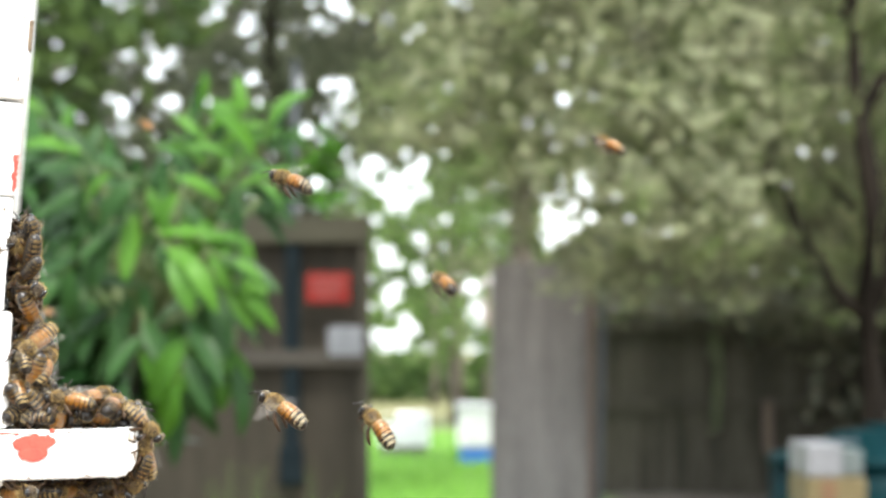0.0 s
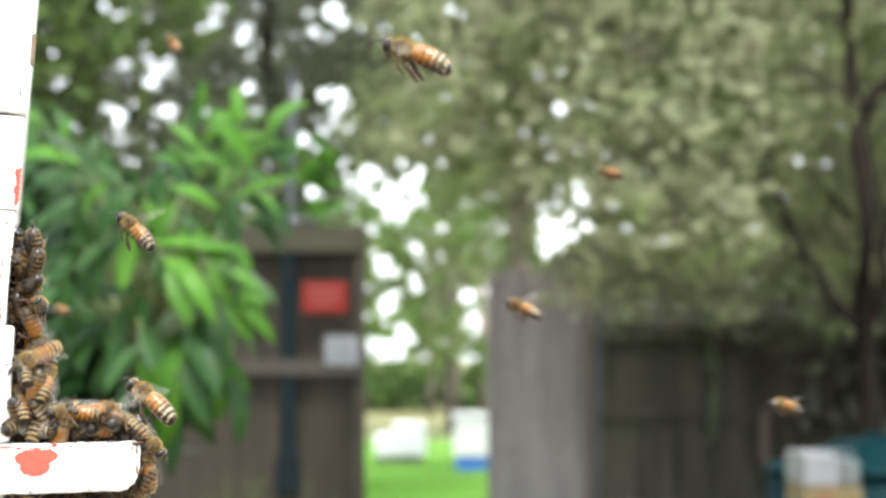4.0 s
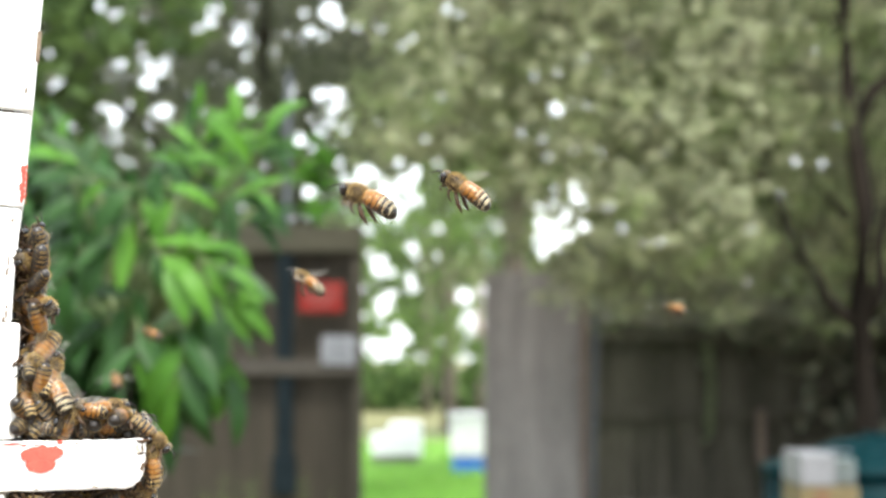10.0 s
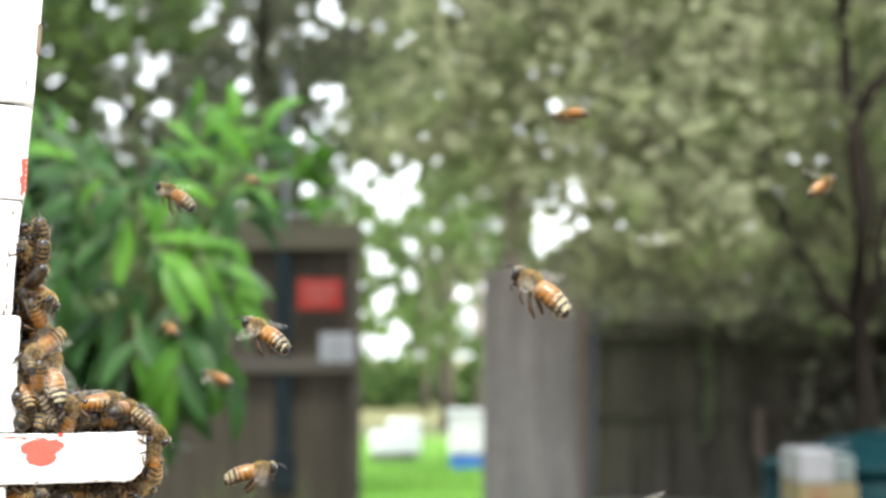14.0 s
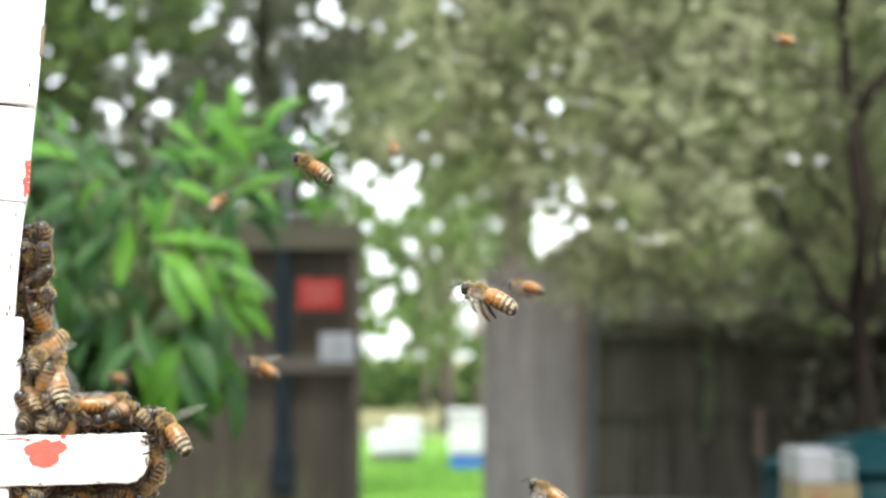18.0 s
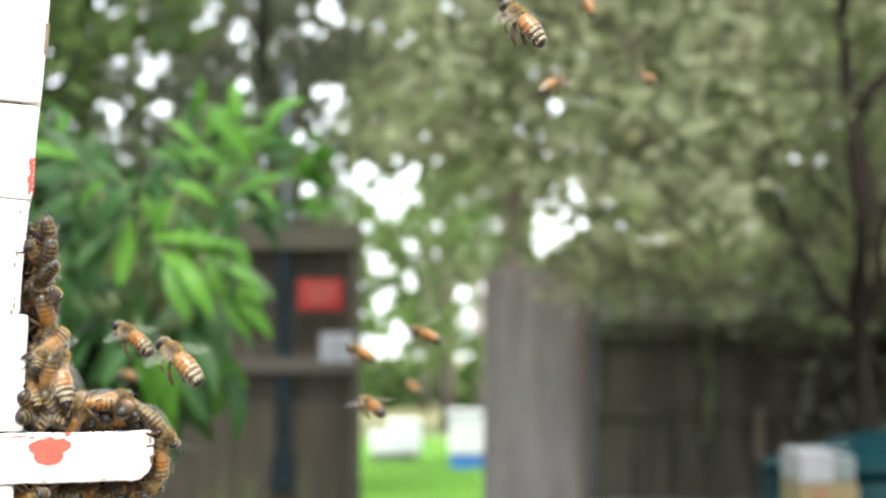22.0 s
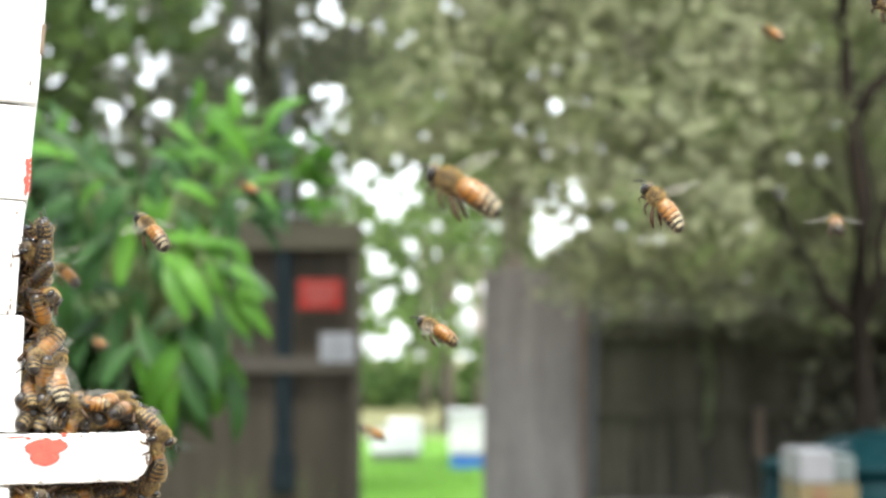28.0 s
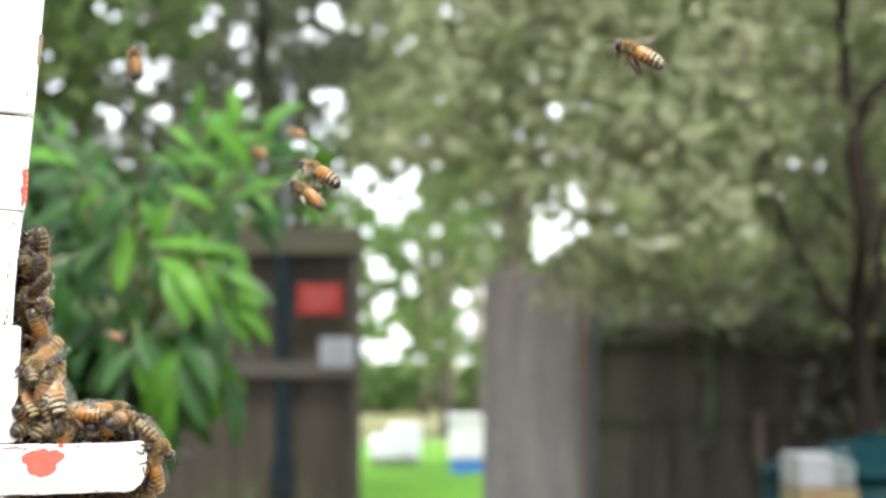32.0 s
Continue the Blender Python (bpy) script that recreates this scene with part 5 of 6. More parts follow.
def motions():
    rng = random.Random(2)
    walk(flyers[0], [
        (0.0, aim(-0.0391, 0.5745, 1.1474, 20, 15)), (0.5, aim(-0.0450, 0.5746, 1.1455, 20, 15.5)), (1.0, aim(-0.0515, 0.5749, 1.1396, 20, 15.9)),
        (1.5, aim(-0.0579, 0.5751, 1.1355, 22.5, 16.4)), (2.0, aim(-0.0659, 0.5753, 1.1323, 25, 16.8)), (2.5, aim(-0.0702, 0.5578, 1.1318, 30, 17.3)),
        (3.0, aim(-0.0727, 0.5414, 1.1319, 35, 17.7)), (3.5, aim(-0.0754, 0.5349, 1.1339, 38, 18.2)), (5.5, aim(-0.0757, 0.5111, 1.1343, 50, 20)),
        (6.0, aim(-0.0700, 0.5001, 1.1334, 50, 20.1)), (6.5, aim(-0.0604, 0.4791, 1.1343, 42.5, 20.3)), (7.0, aim(-0.0509, 0.4598, 1.1359, 35, 20.4)),
        (7.5, aim(-0.0439, 0.4552, 1.1378, 34, 20.6)), (8.0, aim(-0.0374, 0.4506, 1.1392, 33, 20.7)), (8.5, aim(-0.0290, 0.4336, 1.1373, 29, 20.9)),
        (9.0, aim(-0.0222, 0.4179, 1.1351, 25, 21)), (9.5, aim(-0.0169, 0.4180, 1.1340, 25, 21.1)), (10.0, aim(-0.0133, 0.4180, 1.1332, 25, 21.3)),
        (10.5, aim(-0.0111, 0.4086, 1.1343, 23.5, 21.4)), (11.0, aim(-0.0109, 0.3996, 1.1361, 22, 21.6)), (11.5, aim(-0.0127, 0.3944, 1.1364, 21, 21.7)),
        (12.0, aim(-0.0155, 0.3895, 1.1338, 20, 21.9)), (12.5, aim(-0.0204, 0.4035, 1.1292, 19, 22)), (13.0, aim(-0.0265, 0.4185, 1.1230, 18, 22.1)),
        (13.5, aim(-0.0328, 0.4453, 1.1144, 25, 22.3)), (14.0, aim(-0.0388, 0.4757, 1.1051, 32, 22.4)), (14.5, aim(-0.0427, 0.4861, 1.0982, 30, 22.6)),
        (16.5, aim(-0.0491, 0.4623, 1.0874, 25, 23.1)), (17.0, aim(-0.0536, 0.4625, 1.0846, 25, 23.3)), (17.5, aim(-0.0578, 0.4626, 1.0831, 35, 23.4)),
        (18.0, aim(-0.0592, 0.4625, 1.0837, 48, 23.6)), (18.5, aim(-0.0593, 0.4624, 1.0861, 45, 23.7)), (19.0, aim(-0.0593, 0.4622, 1.0901, 32, 23.9)),
        (19.5, aim(-0.0603, 0.4739, 1.0933, 27, 24)), (20.0, aim(-0.0617, 0.4862, 1.0955, 22, 24.1)), (20.5, aim(-0.0641, 0.4861, 1.0970, 24.5, 24.3)),
        (21.0, aim(-0.0675, 0.4861, 1.0980, 27, 24.4)), (21.5, aim(-0.0721, 0.4991, 1.1006, 31, 24.6)), (22.0, aim(-0.0762, 0.5127, 1.1043, 35, 24.7)),
        (22.5, aim(-0.0820, 0.5695, 1.1092, 32.5, 24.9)), (23.0, aim(-0.0900, 0.6405, 1.1130, 30, 25)), (23.5, aim(-0.0891, 0.6405, 1.1124, 27.5, 25)),
        (24.0, aim(-0.0891, 0.6406, 1.1106, 25, 25)), (24.5, aim(-0.0777, 0.5364, 1.1071, 30, 25)), (25.0, aim(-0.0710, 0.4613, 1.1056, 35, 25)),
        (25.5, aim(-0.0761, 0.4855, 1.1073, 40, 25)), (27.5, aim(-0.0764, 0.5232, 1.1271, 45, 25)), (28.0, aim(-0.0742, 0.5352, 1.1321, 45, 25)),
        (28.5, aim(-0.0684, 0.5288, 1.1363, 40, 25)), (29.0, aim(-0.0622, 0.5226, 1.1393, 35, 25)), (29.5, aim(-0.0565, 0.5165, 1.1425, 36.5, 25)),
        (30.0, aim(-0.0516, 0.5107, 1.1440, 38, 25)), (30.5, aim(-0.0473, 0.5193, 1.1463, 38, 25)), (31.0, aim(-0.0416, 0.5282, 1.1469, 38, 25)),
        (31.5, aim(-0.0358, 0.5343, 1.1490, 33, 25)), (32.0, aim(-0.0306, 0.5406, 1.1502, 28, 25)),
    ])
    flap(flyers[0], 0.0, 32.0, 0)
    walk(flyers[1], [
        (0.0, aim(-0.0245, 0.3262, 1.1711, 25, 10)), (1.4, aim(-0.0188, 0.3265, 1.1660, 25, 10)), (2.0, aim(-0.0143, 0.3267, 1.1606, 25, 10)),
        (2.5, aim(-0.0138, 0.3268, 1.1565, 26.5, 10)), (3.0, aim(-0.0115, 0.3270, 1.1535, 28, 10)), (3.5, aim(-0.0077, 0.3523, 1.1556, 24.4, 10.3)),
        (5.5, aim(0.0226, 0.3820, 1.1547, 10, 11.3)), (6.0, aim(0.0285, 0.3989, 1.1516, 8, 11.6)), (6.5, aim(0.0327, 0.4173, 1.1482, 11, 11.8)),
        (7.0, aim(0.0347, 0.4375, 1.1435, 14, 12.1)), (7.5, aim(0.0333, 0.4441, 1.1393, 17, 12.4)), (8.0, aim(0.0294, 0.4508, 1.1368, 20, 12.6)),
        (8.5, aim(0.0236, 0.4668, 1.1380, 22.5, 12.9)), (9.0, aim(0.0175, 0.4840, 1.1399, 25, 13.2)), (9.5, aim(0.0116, 0.4715, 1.1401, 29, 13.4)),
        (10.0, aim(0.0066, 0.4597, 1.1385, 33, 13.7)), (10.5, aim(0.0043, 0.4530, 1.1356, 39, 13.9)), (11.0, aim(0.0034, 0.4466, 1.1314, 45, 14.2)),
        (11.5, aim(0.0056, 0.4424, 1.1290, 44, 14.5)), (12.0, aim(0.0088, 0.4383, 1.1269, 43, 14.7)), (12.5, aim(0.0130, 0.4282, 1.1243, 38, 15)),
        (13.0, aim(0.0165, 0.4186, 1.1213, 33, 15.3)), (13.5, aim(0.0187, 0.4006, 1.1170, 35, 15.5)), (14.0, aim(0.0196, 0.3841, 1.1121, 37, 15.8)),
        (14.5, aim(0.0207, 0.3875, 1.1091, 36.2, 16.1)), (16.5, aim(0.0191, 0.4011, 1.1073, 33, 17.1)), (17.0, aim(0.0175, 0.4117, 1.1098, 28, 17.4)),
        (17.5, aim(0.0147, 0.4288, 1.1128, 25, 17.6)), (18.0, aim(0.0108, 0.4476, 1.1131, 22, 17.9)), (18.5, aim(0.0048, 0.4477, 1.1111, 23.5, 18.2)),
        (19.0, aim(-0.0019, 0.4478, 1.1076, 25, 18.4)), (19.5, aim(-0.0096, 0.4373, 1.1053, 28, 18.7)), (20.0, aim(-0.0187, 0.4273, 1.1031, 31, 18.9)),
        (20.5, aim(-0.0281, 0.4274, 1.1013, 34.5, 19.2)), (21.0, aim(-0.0371, 0.4275, 1.0997, 38, 19.5)), (21.5, aim(-0.0455, 0.4275, 1.0993, 40, 19.7)),
        (22.0, aim(-0.0541, 0.4275, 1.0989, 42, 20)), (22.5, aim(-0.0591, 0.4140, 1.1002, 43.5, 27.5)), (23.0, aim(-0.0636, 0.4013, 1.1016, 45, 35)),
        (23.5, aim(-0.0710, 0.4101, 1.1046, 42.5, 35)), (24.0, aim(-0.0789, 0.4192, 1.1085, 40, 35)), (24.5, aim(-0.0899, 0.4609, 1.1138, 55, 45)),
        (25.0, aim(-0.0960, 0.4955, 1.1169, 75, 40)), (25.5, aim(-0.0984, 0.5063, 1.1181, 85, 30)), (32.0, aim(-0.0975, 0.5063, 1.1219, 85, 30)),
    ])
    flap(flyers[1], 0.8, 25.3, 1)
    walk(flyers[2], [
        (0.0, aim(0.0029, 0.6145, 1.1206, 40, 58)), (0.5, aim(0.0227, 0.6276, 1.1121, 32.5, 54)), (1.0, aim(0.0426, 0.6411, 1.1049, 25, 50)),
        (1.5, aim(0.0608, 0.6506, 1.0988, 22.5, 54)), (2.0, aim(0.0781, 0.6603, 1.0932, 20, 58)), (2.5, aim(0.0932, 0.6800, 1.0880, 17.5, 65)),
        (3.0, aim(0.1071, 0.7008, 1.0836, 15, 72)), (3.5, aim(0.1188, 0.7318, 1.0834, 16, 63.6)), (5.5, aim(0.1307, 0.7722, 1.1038, 20, 30)),
        (6.0, aim(0.1336, 0.8026, 1.1110, 18.3, 28.3)), (6.5, aim(0.1344, 0.8271, 1.1180, 16.7, 26.7)), (7.0, aim(0.1337, 0.8532, 1.1241, 15, 25)),
        (7.5, aim(0.1305, 0.8715, 1.1281, 15, 25)), (8.0, aim(0.1275, 0.8908, 1.1298, 15, 25)), (8.5, aim(0.1244, 0.9110, 1.1302, 13.5, 27.5)),
        (9.0, aim(0.1198, 0.9323, 1.1293, 12, 30)), (9.5, aim(0.1199, 0.9899, 1.1289, 13.5, 32.5)), (10.0, aim(0.1188, 1.0552, 1.1269, 15, 35)),
        (10.5, aim(0.1135, 1.0839, 1.1240, 30, 37.5)), (11.0, aim(0.1107, 1.1141, 1.1227, 45, 40)), (11.5, aim(0.1026, 1.0553, 1.1238, 65, 55)),
        (12.0, aim(0.0996, 1.0023, 1.1268, 85, 55)), (12.5, aim(0.0980, 0.9107, 1.1333, 102.5, 55)), (13.0, aim(0.1018, 0.8342, 1.1424, 120, 40)),
        (13.5, aim(0.1078, 0.7274, 1.1478, 134, 30)), (14.0, aim(0.1357, 0.7415, 1.1610, 148, 20)), (14.5, aim(0.1467, 0.6561, 1.1660, 150, 20)),
        (32.0, aim(0.1466, 0.6560, 1.1687, 150, 20)),
    ])
    flap(flyers[2], 0.0, 32.0, 2)
    walk(flyers[3], [
        (0.0, aim(-0.0339, 0.4864, 1.0868, 32, 15)), (0.5, aim(-0.0296, 0.4691, 1.0876, 27, 15)), (1.0, aim(-0.0271, 0.4532, 1.0869, 22, 15)),
        (1.5, aim(-0.0309, 0.4623, 1.0857, 23.5, 15)), (2.0, aim(-0.0379, 0.4719, 1.0848, 25, 15)), (2.5, aim(-0.0447, 0.4556, 1.0869, 31.5, 15)),
        (3.0, aim(-0.0505, 0.4402, 1.0900, 38, 15)), (3.5, aim(-0.0551, 0.4401, 1.0924, 38, 15)), (5.5, aim(-0.0661, 0.4486, 1.0934, 30, 15)),
        (6.0, aim(-0.0691, 0.4529, 1.0943, 25, 15)), (6.5, aim(-0.0716, 0.4463, 1.0950, 17.5, 15)), (7.0, aim(-0.0741, 0.4400, 1.0948, 10, 15)),
        (7.5, aim(-0.0767, 0.4464, 1.0946, 15, 15)), (8.0, aim(-0.0784, 0.4529, 1.0943, 20, 15)), (9.0, aim(-0.0832, 0.4622, 1.0944, 45, 15)),
        (12.0, aim(-0.0850, 0.4628, 1.0950, 70, 22)), (32.0, aim(-0.0852, 0.4628, 1.0952, 72, 22)),
    ])
    flap(flyers[3], 0.0, 8.3, 3)
    walk(flyers[4], [
        (0.0, aim(-0.0133, 0.5254, 1.0813, 50, 20)), (0.5, aim(-0.0093, 0.5502, 1.0866, 45, 20)), (1.0, aim(-0.0042, 0.5774, 1.0925, 40, 20)),
        (1.5, aim(0.0019, 0.6156, 1.0998, 36, 20)), (2.0, aim(0.0097, 0.6593, 1.1075, 32, 20)), (2.5, aim(0.0182, 0.6835, 1.1128, 30, 20)),
        (3.0, aim(0.0267, 0.7096, 1.1166, 28, 20)), (3.5, aim(0.0302, 0.7206, 1.1191, 26, 20)), (5.5, aim(0.0258, 0.6683, 1.1175, 18, 20)),
        (6.0, aim(0.0226, 0.6995, 1.1158, 17, 20)), (6.5, aim(0.0149, 0.7338, 1.1131, 16, 20)), (7.0, aim(0.0051, 0.7715, 1.1117, 15, 20)),
        (7.5, aim(-0.0066, 0.7499, 1.1111, 20, 20)), (8.0, aim(-0.0183, 0.7293, 1.1130, 25, 20)), (8.5, aim(-0.0266, 0.7097, 1.1167, 30, 20)),
        (9.0, aim(-0.0331, 0.6912, 1.1206, 35, 20)), (9.5, aim(-0.0406, 0.7315, 1.1258, 35, 20)), (10.0, aim(-0.0424, 0.6776, 1.1262, 35, 20)),
        (10.5, aim(-0.0428, 0.6353, 1.1293, 31, 20)), (11.0, aim(-0.0434, 0.5979, 1.1322, 27, 20)), (11.5, aim(-0.0476, 0.5937, 1.1384, 26, 20)),
        (12.0, aim(-0.0527, 0.5897, 1.1428, 25, 20)), (12.5, aim(-0.0593, 0.6010, 1.1471, 26.5, 20)), (13.0, aim(-0.0662, 0.6130, 1.1501, 28, 20)),
        (13.5, aim(-0.0699, 0.5932, 1.1474, 29, 20)), (14.0, aim(-0.0723, 0.5748, 1.1443, 30, 20)), (14.5, aim(-0.0746, 0.5720, 1.1433, 31, 20)),
        (16.5, aim(-0.0584, 0.5609, 1.1414, 35, 20)), (17.0, aim(-0.0500, 0.5607, 1.1443, 34, 20)), (17.5, aim(-0.0417, 0.5605, 1.1481, 33, 20)),
        (18.0, aim(-0.0341, 0.5604, 1.1513, 32, 20)), (18.5, aim(-0.0237, 0.5190, 1.1524, 33.5, 20)), (19.0, aim(-0.0153, 0.4832, 1.1530, 35, 20)),
        (19.5, aim(-0.0089, 0.4705, 1.1579, 40, 20)), (20.0, aim(-0.0033, 0.4584, 1.1636, 45, 20)), (20.5, aim(0.0019, 0.4536, 1.1672, 42.5, 20)),
        (21.0, aim(0.0067, 0.4490, 1.1694, 40, 20)), (21.5, aim(0.0117, 0.4424, 1.1697, 43, 20)), (22.0, aim(0.0168, 0.4360, 1.1700, 46, 20)),
        (22.5, aim(0.0225, 0.4359, 1.1719, 43, 20)), (23.0, aim(0.0288, 0.4358, 1.1736, 40, 20)), (23.5, aim(0.0325, 0.4356, 1.1791, 40, 20)),
        (24.5, aim(0.0363, 0.4350, 1.1906, 40, 20)), (32.0, aim(0.0373, 0.4347, 1.1940, 40, 20)),
    ])
    flap(flyers[4], 0.0, 24.1, 4)
    walk(flyers[5], [
        (0.0, aim(-0.1581, 1.1084, 1.2206, 35, 30)), (0.5, aim(-0.1545, 1.0880, 1.2256, 36.4, 30)), (1.0, aim(-0.1499, 1.0682, 1.2305, 37.7, 30)),
        (2.0, aim(-0.1385, 1.0304, 1.2426, 40.5, 30)), (3.0, aim(-0.1292, 0.9955, 1.2482, 43.2, 30)), (3.5, aim(-0.1271, 0.9855, 1.2501, 44.5, 30)),
        (5.5, aim(-0.1209, 0.9480, 1.2473, 50, 30)), (6.0, aim(-0.1189, 0.9481, 1.2464, 46.7, 30)), (7.0, aim(-0.1091, 0.9482, 1.2447, 40, 30)),
        (8.0, aim(-0.0983, 0.9480, 1.2497, 45, 30)), (9.0, aim(-0.0903, 0.9475, 1.2584, 50, 30)), (9.5, aim(-0.0867, 0.9472, 1.2641, 50, 30)),
        (10.0, aim(-0.0841, 0.9468, 1.2720, 50, 30)), (11.0, aim(-0.0804, 0.9460, 1.2860, 50, 30)), (32.0, aim(-0.0804, 0.9459, 1.2874, 50, 30)),
    ])
    flap(flyers[5], 0.0, 10.6, 5)
    walk(flyers[6], [
        (0.0, aim(0.0624, 0.7540, 1.1752, 25, 20)), (0.5, aim(0.0755, 0.7912, 1.1813, 18.5, 21.5)), (1.0, aim(0.0868, 0.8323, 1.1868, 12, 23)),
        (1.5, aim(0.0926, 0.8500, 1.1887, 11.5, 24.5)), (2.0, aim(0.0943, 0.8685, 1.1893, 11, 26.1)), (3.0, aim(0.0919, 0.9292, 1.1913, 10, 29.1)),
        (3.5, aim(0.0860, 0.9425, 1.1893, 10.8, 30.6)), (5.5, aim(0.0477, 0.9994, 1.1837, 14.2, 36.7)), (6.0, aim(0.0371, 1.0521, 1.1868, 15, 38.2)),
        (7.0, aim(0.0123, 1.1759, 1.1951, 16.7, 41.2)), (8.0, aim(-0.0148, 1.2495, 1.1984, 18.3, 44.2)), (9.0, aim(-0.0423, 1.3329, 1.2020, 20, 47.3)),
        (10.0, aim(-0.0577, 1.2899, 1.1989, 21.7, 50.3)), (11.0, aim(-0.0710, 1.2494, 1.1983, 23.3, 53.3)), (12.0, aim(-0.0841, 1.2112, 1.2011, 25, 55)),
        (13.0, aim(-0.0905, 1.1102, 1.1945, 22.5, 55)), (14.0, aim(-0.1007, 1.1102, 1.1947, 20, 55)), (14.5, aim(-0.1014, 1.1102, 1.1956, 24, 55)),
        (16.5, aim(-0.0790, 1.1101, 1.1980, 40, 55)), (17.0, aim(-0.0648, 1.1100, 1.1999, 60, 55)), (18.0, aim(-0.0233, 0.9984, 1.2005, 70, 55)),
        (18.5, aim(0.0004, 0.9284, 1.2017, 75, 55)), (19.0, aim(0.0241, 0.8675, 1.2013, 80, 55)), (19.5, aim(0.0487, 0.8311, 1.2023, 87.5, 55)),
        (20.0, aim(0.0731, 0.7976, 1.2020, 95, 55)), (20.5, aim(0.0993, 0.7818, 1.2028, 107.5, 55)), (21.0, aim(0.1257, 0.7668, 1.2015, 120, 55)),
        (21.5, aim(0.1553, 0.7666, 1.2038, 120, 55)), (22.0, aim(0.1825, 0.7665, 1.2067, 120, 55)), (32.0, aim(0.1840, 0.7663, 1.2099, 120, 55)),
    ])
    flap(flyers[6], 0.0, 22.1, 6)
    walk(flyers[7], [
        (0.0, aim(-0.2109, 1.1131, 1.1208, 15, 40)), (3.0, aim(-0.2098, 1.1404, 1.1300, 16.5, 40)), (6.0, aim(-0.2033, 1.1695, 1.1241, 18, 40)),
        (7.0, aim(-0.1948, 1.1795, 1.1220, 18.5, 40)), (8.0, aim(-0.1780, 1.1459, 1.1209, 19, 40)), (9.0, aim(-0.1618, 1.1141, 1.1191, 19.5, 40)),
        (10.0, aim(-0.1389, 1.0029, 1.1136, 20, 40)), (11.0, aim(-0.1383, 1.0031, 1.1113, 25, 40)), (12.0, aim(-0.1396, 1.0031, 1.1108, 30, 40)),
        (13.0, aim(-0.1338, 1.0030, 1.1126, 35, 40)), (14.0, aim(-0.1316, 1.0175, 1.1138, 30.7, 40)), (14.5, aim(-0.1334, 1.0250, 1.1116, 28.6, 40)),
        (16.5, aim(-0.1506, 1.0568, 1.0929, 20, 40)), (17.0, aim(-0.1401, 0.9562, 1.0926, 15, 40)), (18.0, aim(-0.1513, 0.9763, 1.0906, 15.5, 40)),
        (19.0, aim(-0.1576, 0.9969, 1.0933, 15.9, 40)), (20.0, aim(-0.1594, 1.0185, 1.0933, 16.4, 40)), (21.0, aim(-0.1601, 1.0413, 1.0905, 16.8, 40)),
        (22.0, aim(-0.1603, 1.0649, 1.0907, 17.3, 40)), (23.0, aim(-0.1638, 1.0893, 1.0986, 17.7, 40)), (24.0, aim(-0.1681, 1.1148, 1.1065, 18.2, 40)),
        (25.5, aim(-0.1720, 1.1147, 1.1065, 18.9, 40)), (28.0, aim(-0.1828, 1.1148, 1.1073, 20, 40)), (29.0, aim(-0.1848, 1.1146, 1.1107, 20, 40)),
        (30.0, aim(-0.1827, 1.1144, 1.1146, 20, 40)), (31.0, aim(-0.1789, 1.1144, 1.1159, 20, 40)), (32.0, aim(-0.1739, 1.1146, 1.1146, 20, 40)),
    ])
    flap(flyers[7], 0.0, 32.0, 7)
    walk(flyers[8], [
        (0.0, aim(-0.2202, 0.9540, 1.1161, 90, 55)), (15.0, aim(-0.2175, 0.9549, 1.1186, 90, 55)), (16.0, aim(-0.1710, 0.9544, 1.1288, 80, 55)),
        (16.5, aim(-0.1481, 0.9315, 1.1402, 90, 55)), (17.0, aim(-0.1313, 0.9099, 1.1480, 100, 55)), (17.5, aim(-0.1135, 0.8893, 1.1558, 117.5, 55)),
        (18.0, aim(-0.0942, 0.8694, 1.1648, 135, 40)), (18.5, aim(-0.0755, 0.8504, 1.1734, 133.5, 32.5)), (19.0, aim(-0.0553, 0.8321, 1.1821, 132, 25)),
        (19.5, aim(-0.0344, 0.7751, 1.1858, 141, 22.5)), (20.0, aim(-0.0160, 0.7254, 1.1880, 150, 20)), (20.5, aim(-0.0016, 0.7251, 1.1926, 152.5, 20)),
        (21.0, aim(0.0129, 0.7249, 1.1955, 155, 20)), (21.5, aim(0.0253, 0.7249, 1.1962, 153.5, 22.5)), (22.0, aim(0.0373, 0.7250, 1.1952, 152, 25)),
        (22.5, aim(0.0484, 0.7251, 1.1924, 153.5, 28.8)), (23.0, aim(0.0590, 0.7253, 1.1879, 155, 32.5)), (23.5, aim(0.0680, 0.7256, 1.1825, 152.5, 36.2)),
        (24.0, aim(0.0766, 0.7259, 1.1768, 150, 40)), (24.5, aim(0.0914, 0.7988, 1.1791, 140, 47.5)), (25.0, aim(0.1077, 0.8878, 1.1825, 130, 55)),
        (25.5, aim(0.1043, 0.8326, 1.1724, 123, 55)), (27.5, aim(0.1117, 0.6668, 1.1434, 95, 55)), (28.0, aim(0.1281, 0.6767, 1.1433, 92, 70)),
        (28.5, aim(0.1380, 0.6666, 1.1487, 92, 70)), (29.0, aim(0.1530, 0.6567, 1.1564, 92, 70)), (32.0, aim(0.1537, 0.6565, 1.1584, 92, 70)),
    ])
    flap(flyers[8], 0.0, 32.0, 8)
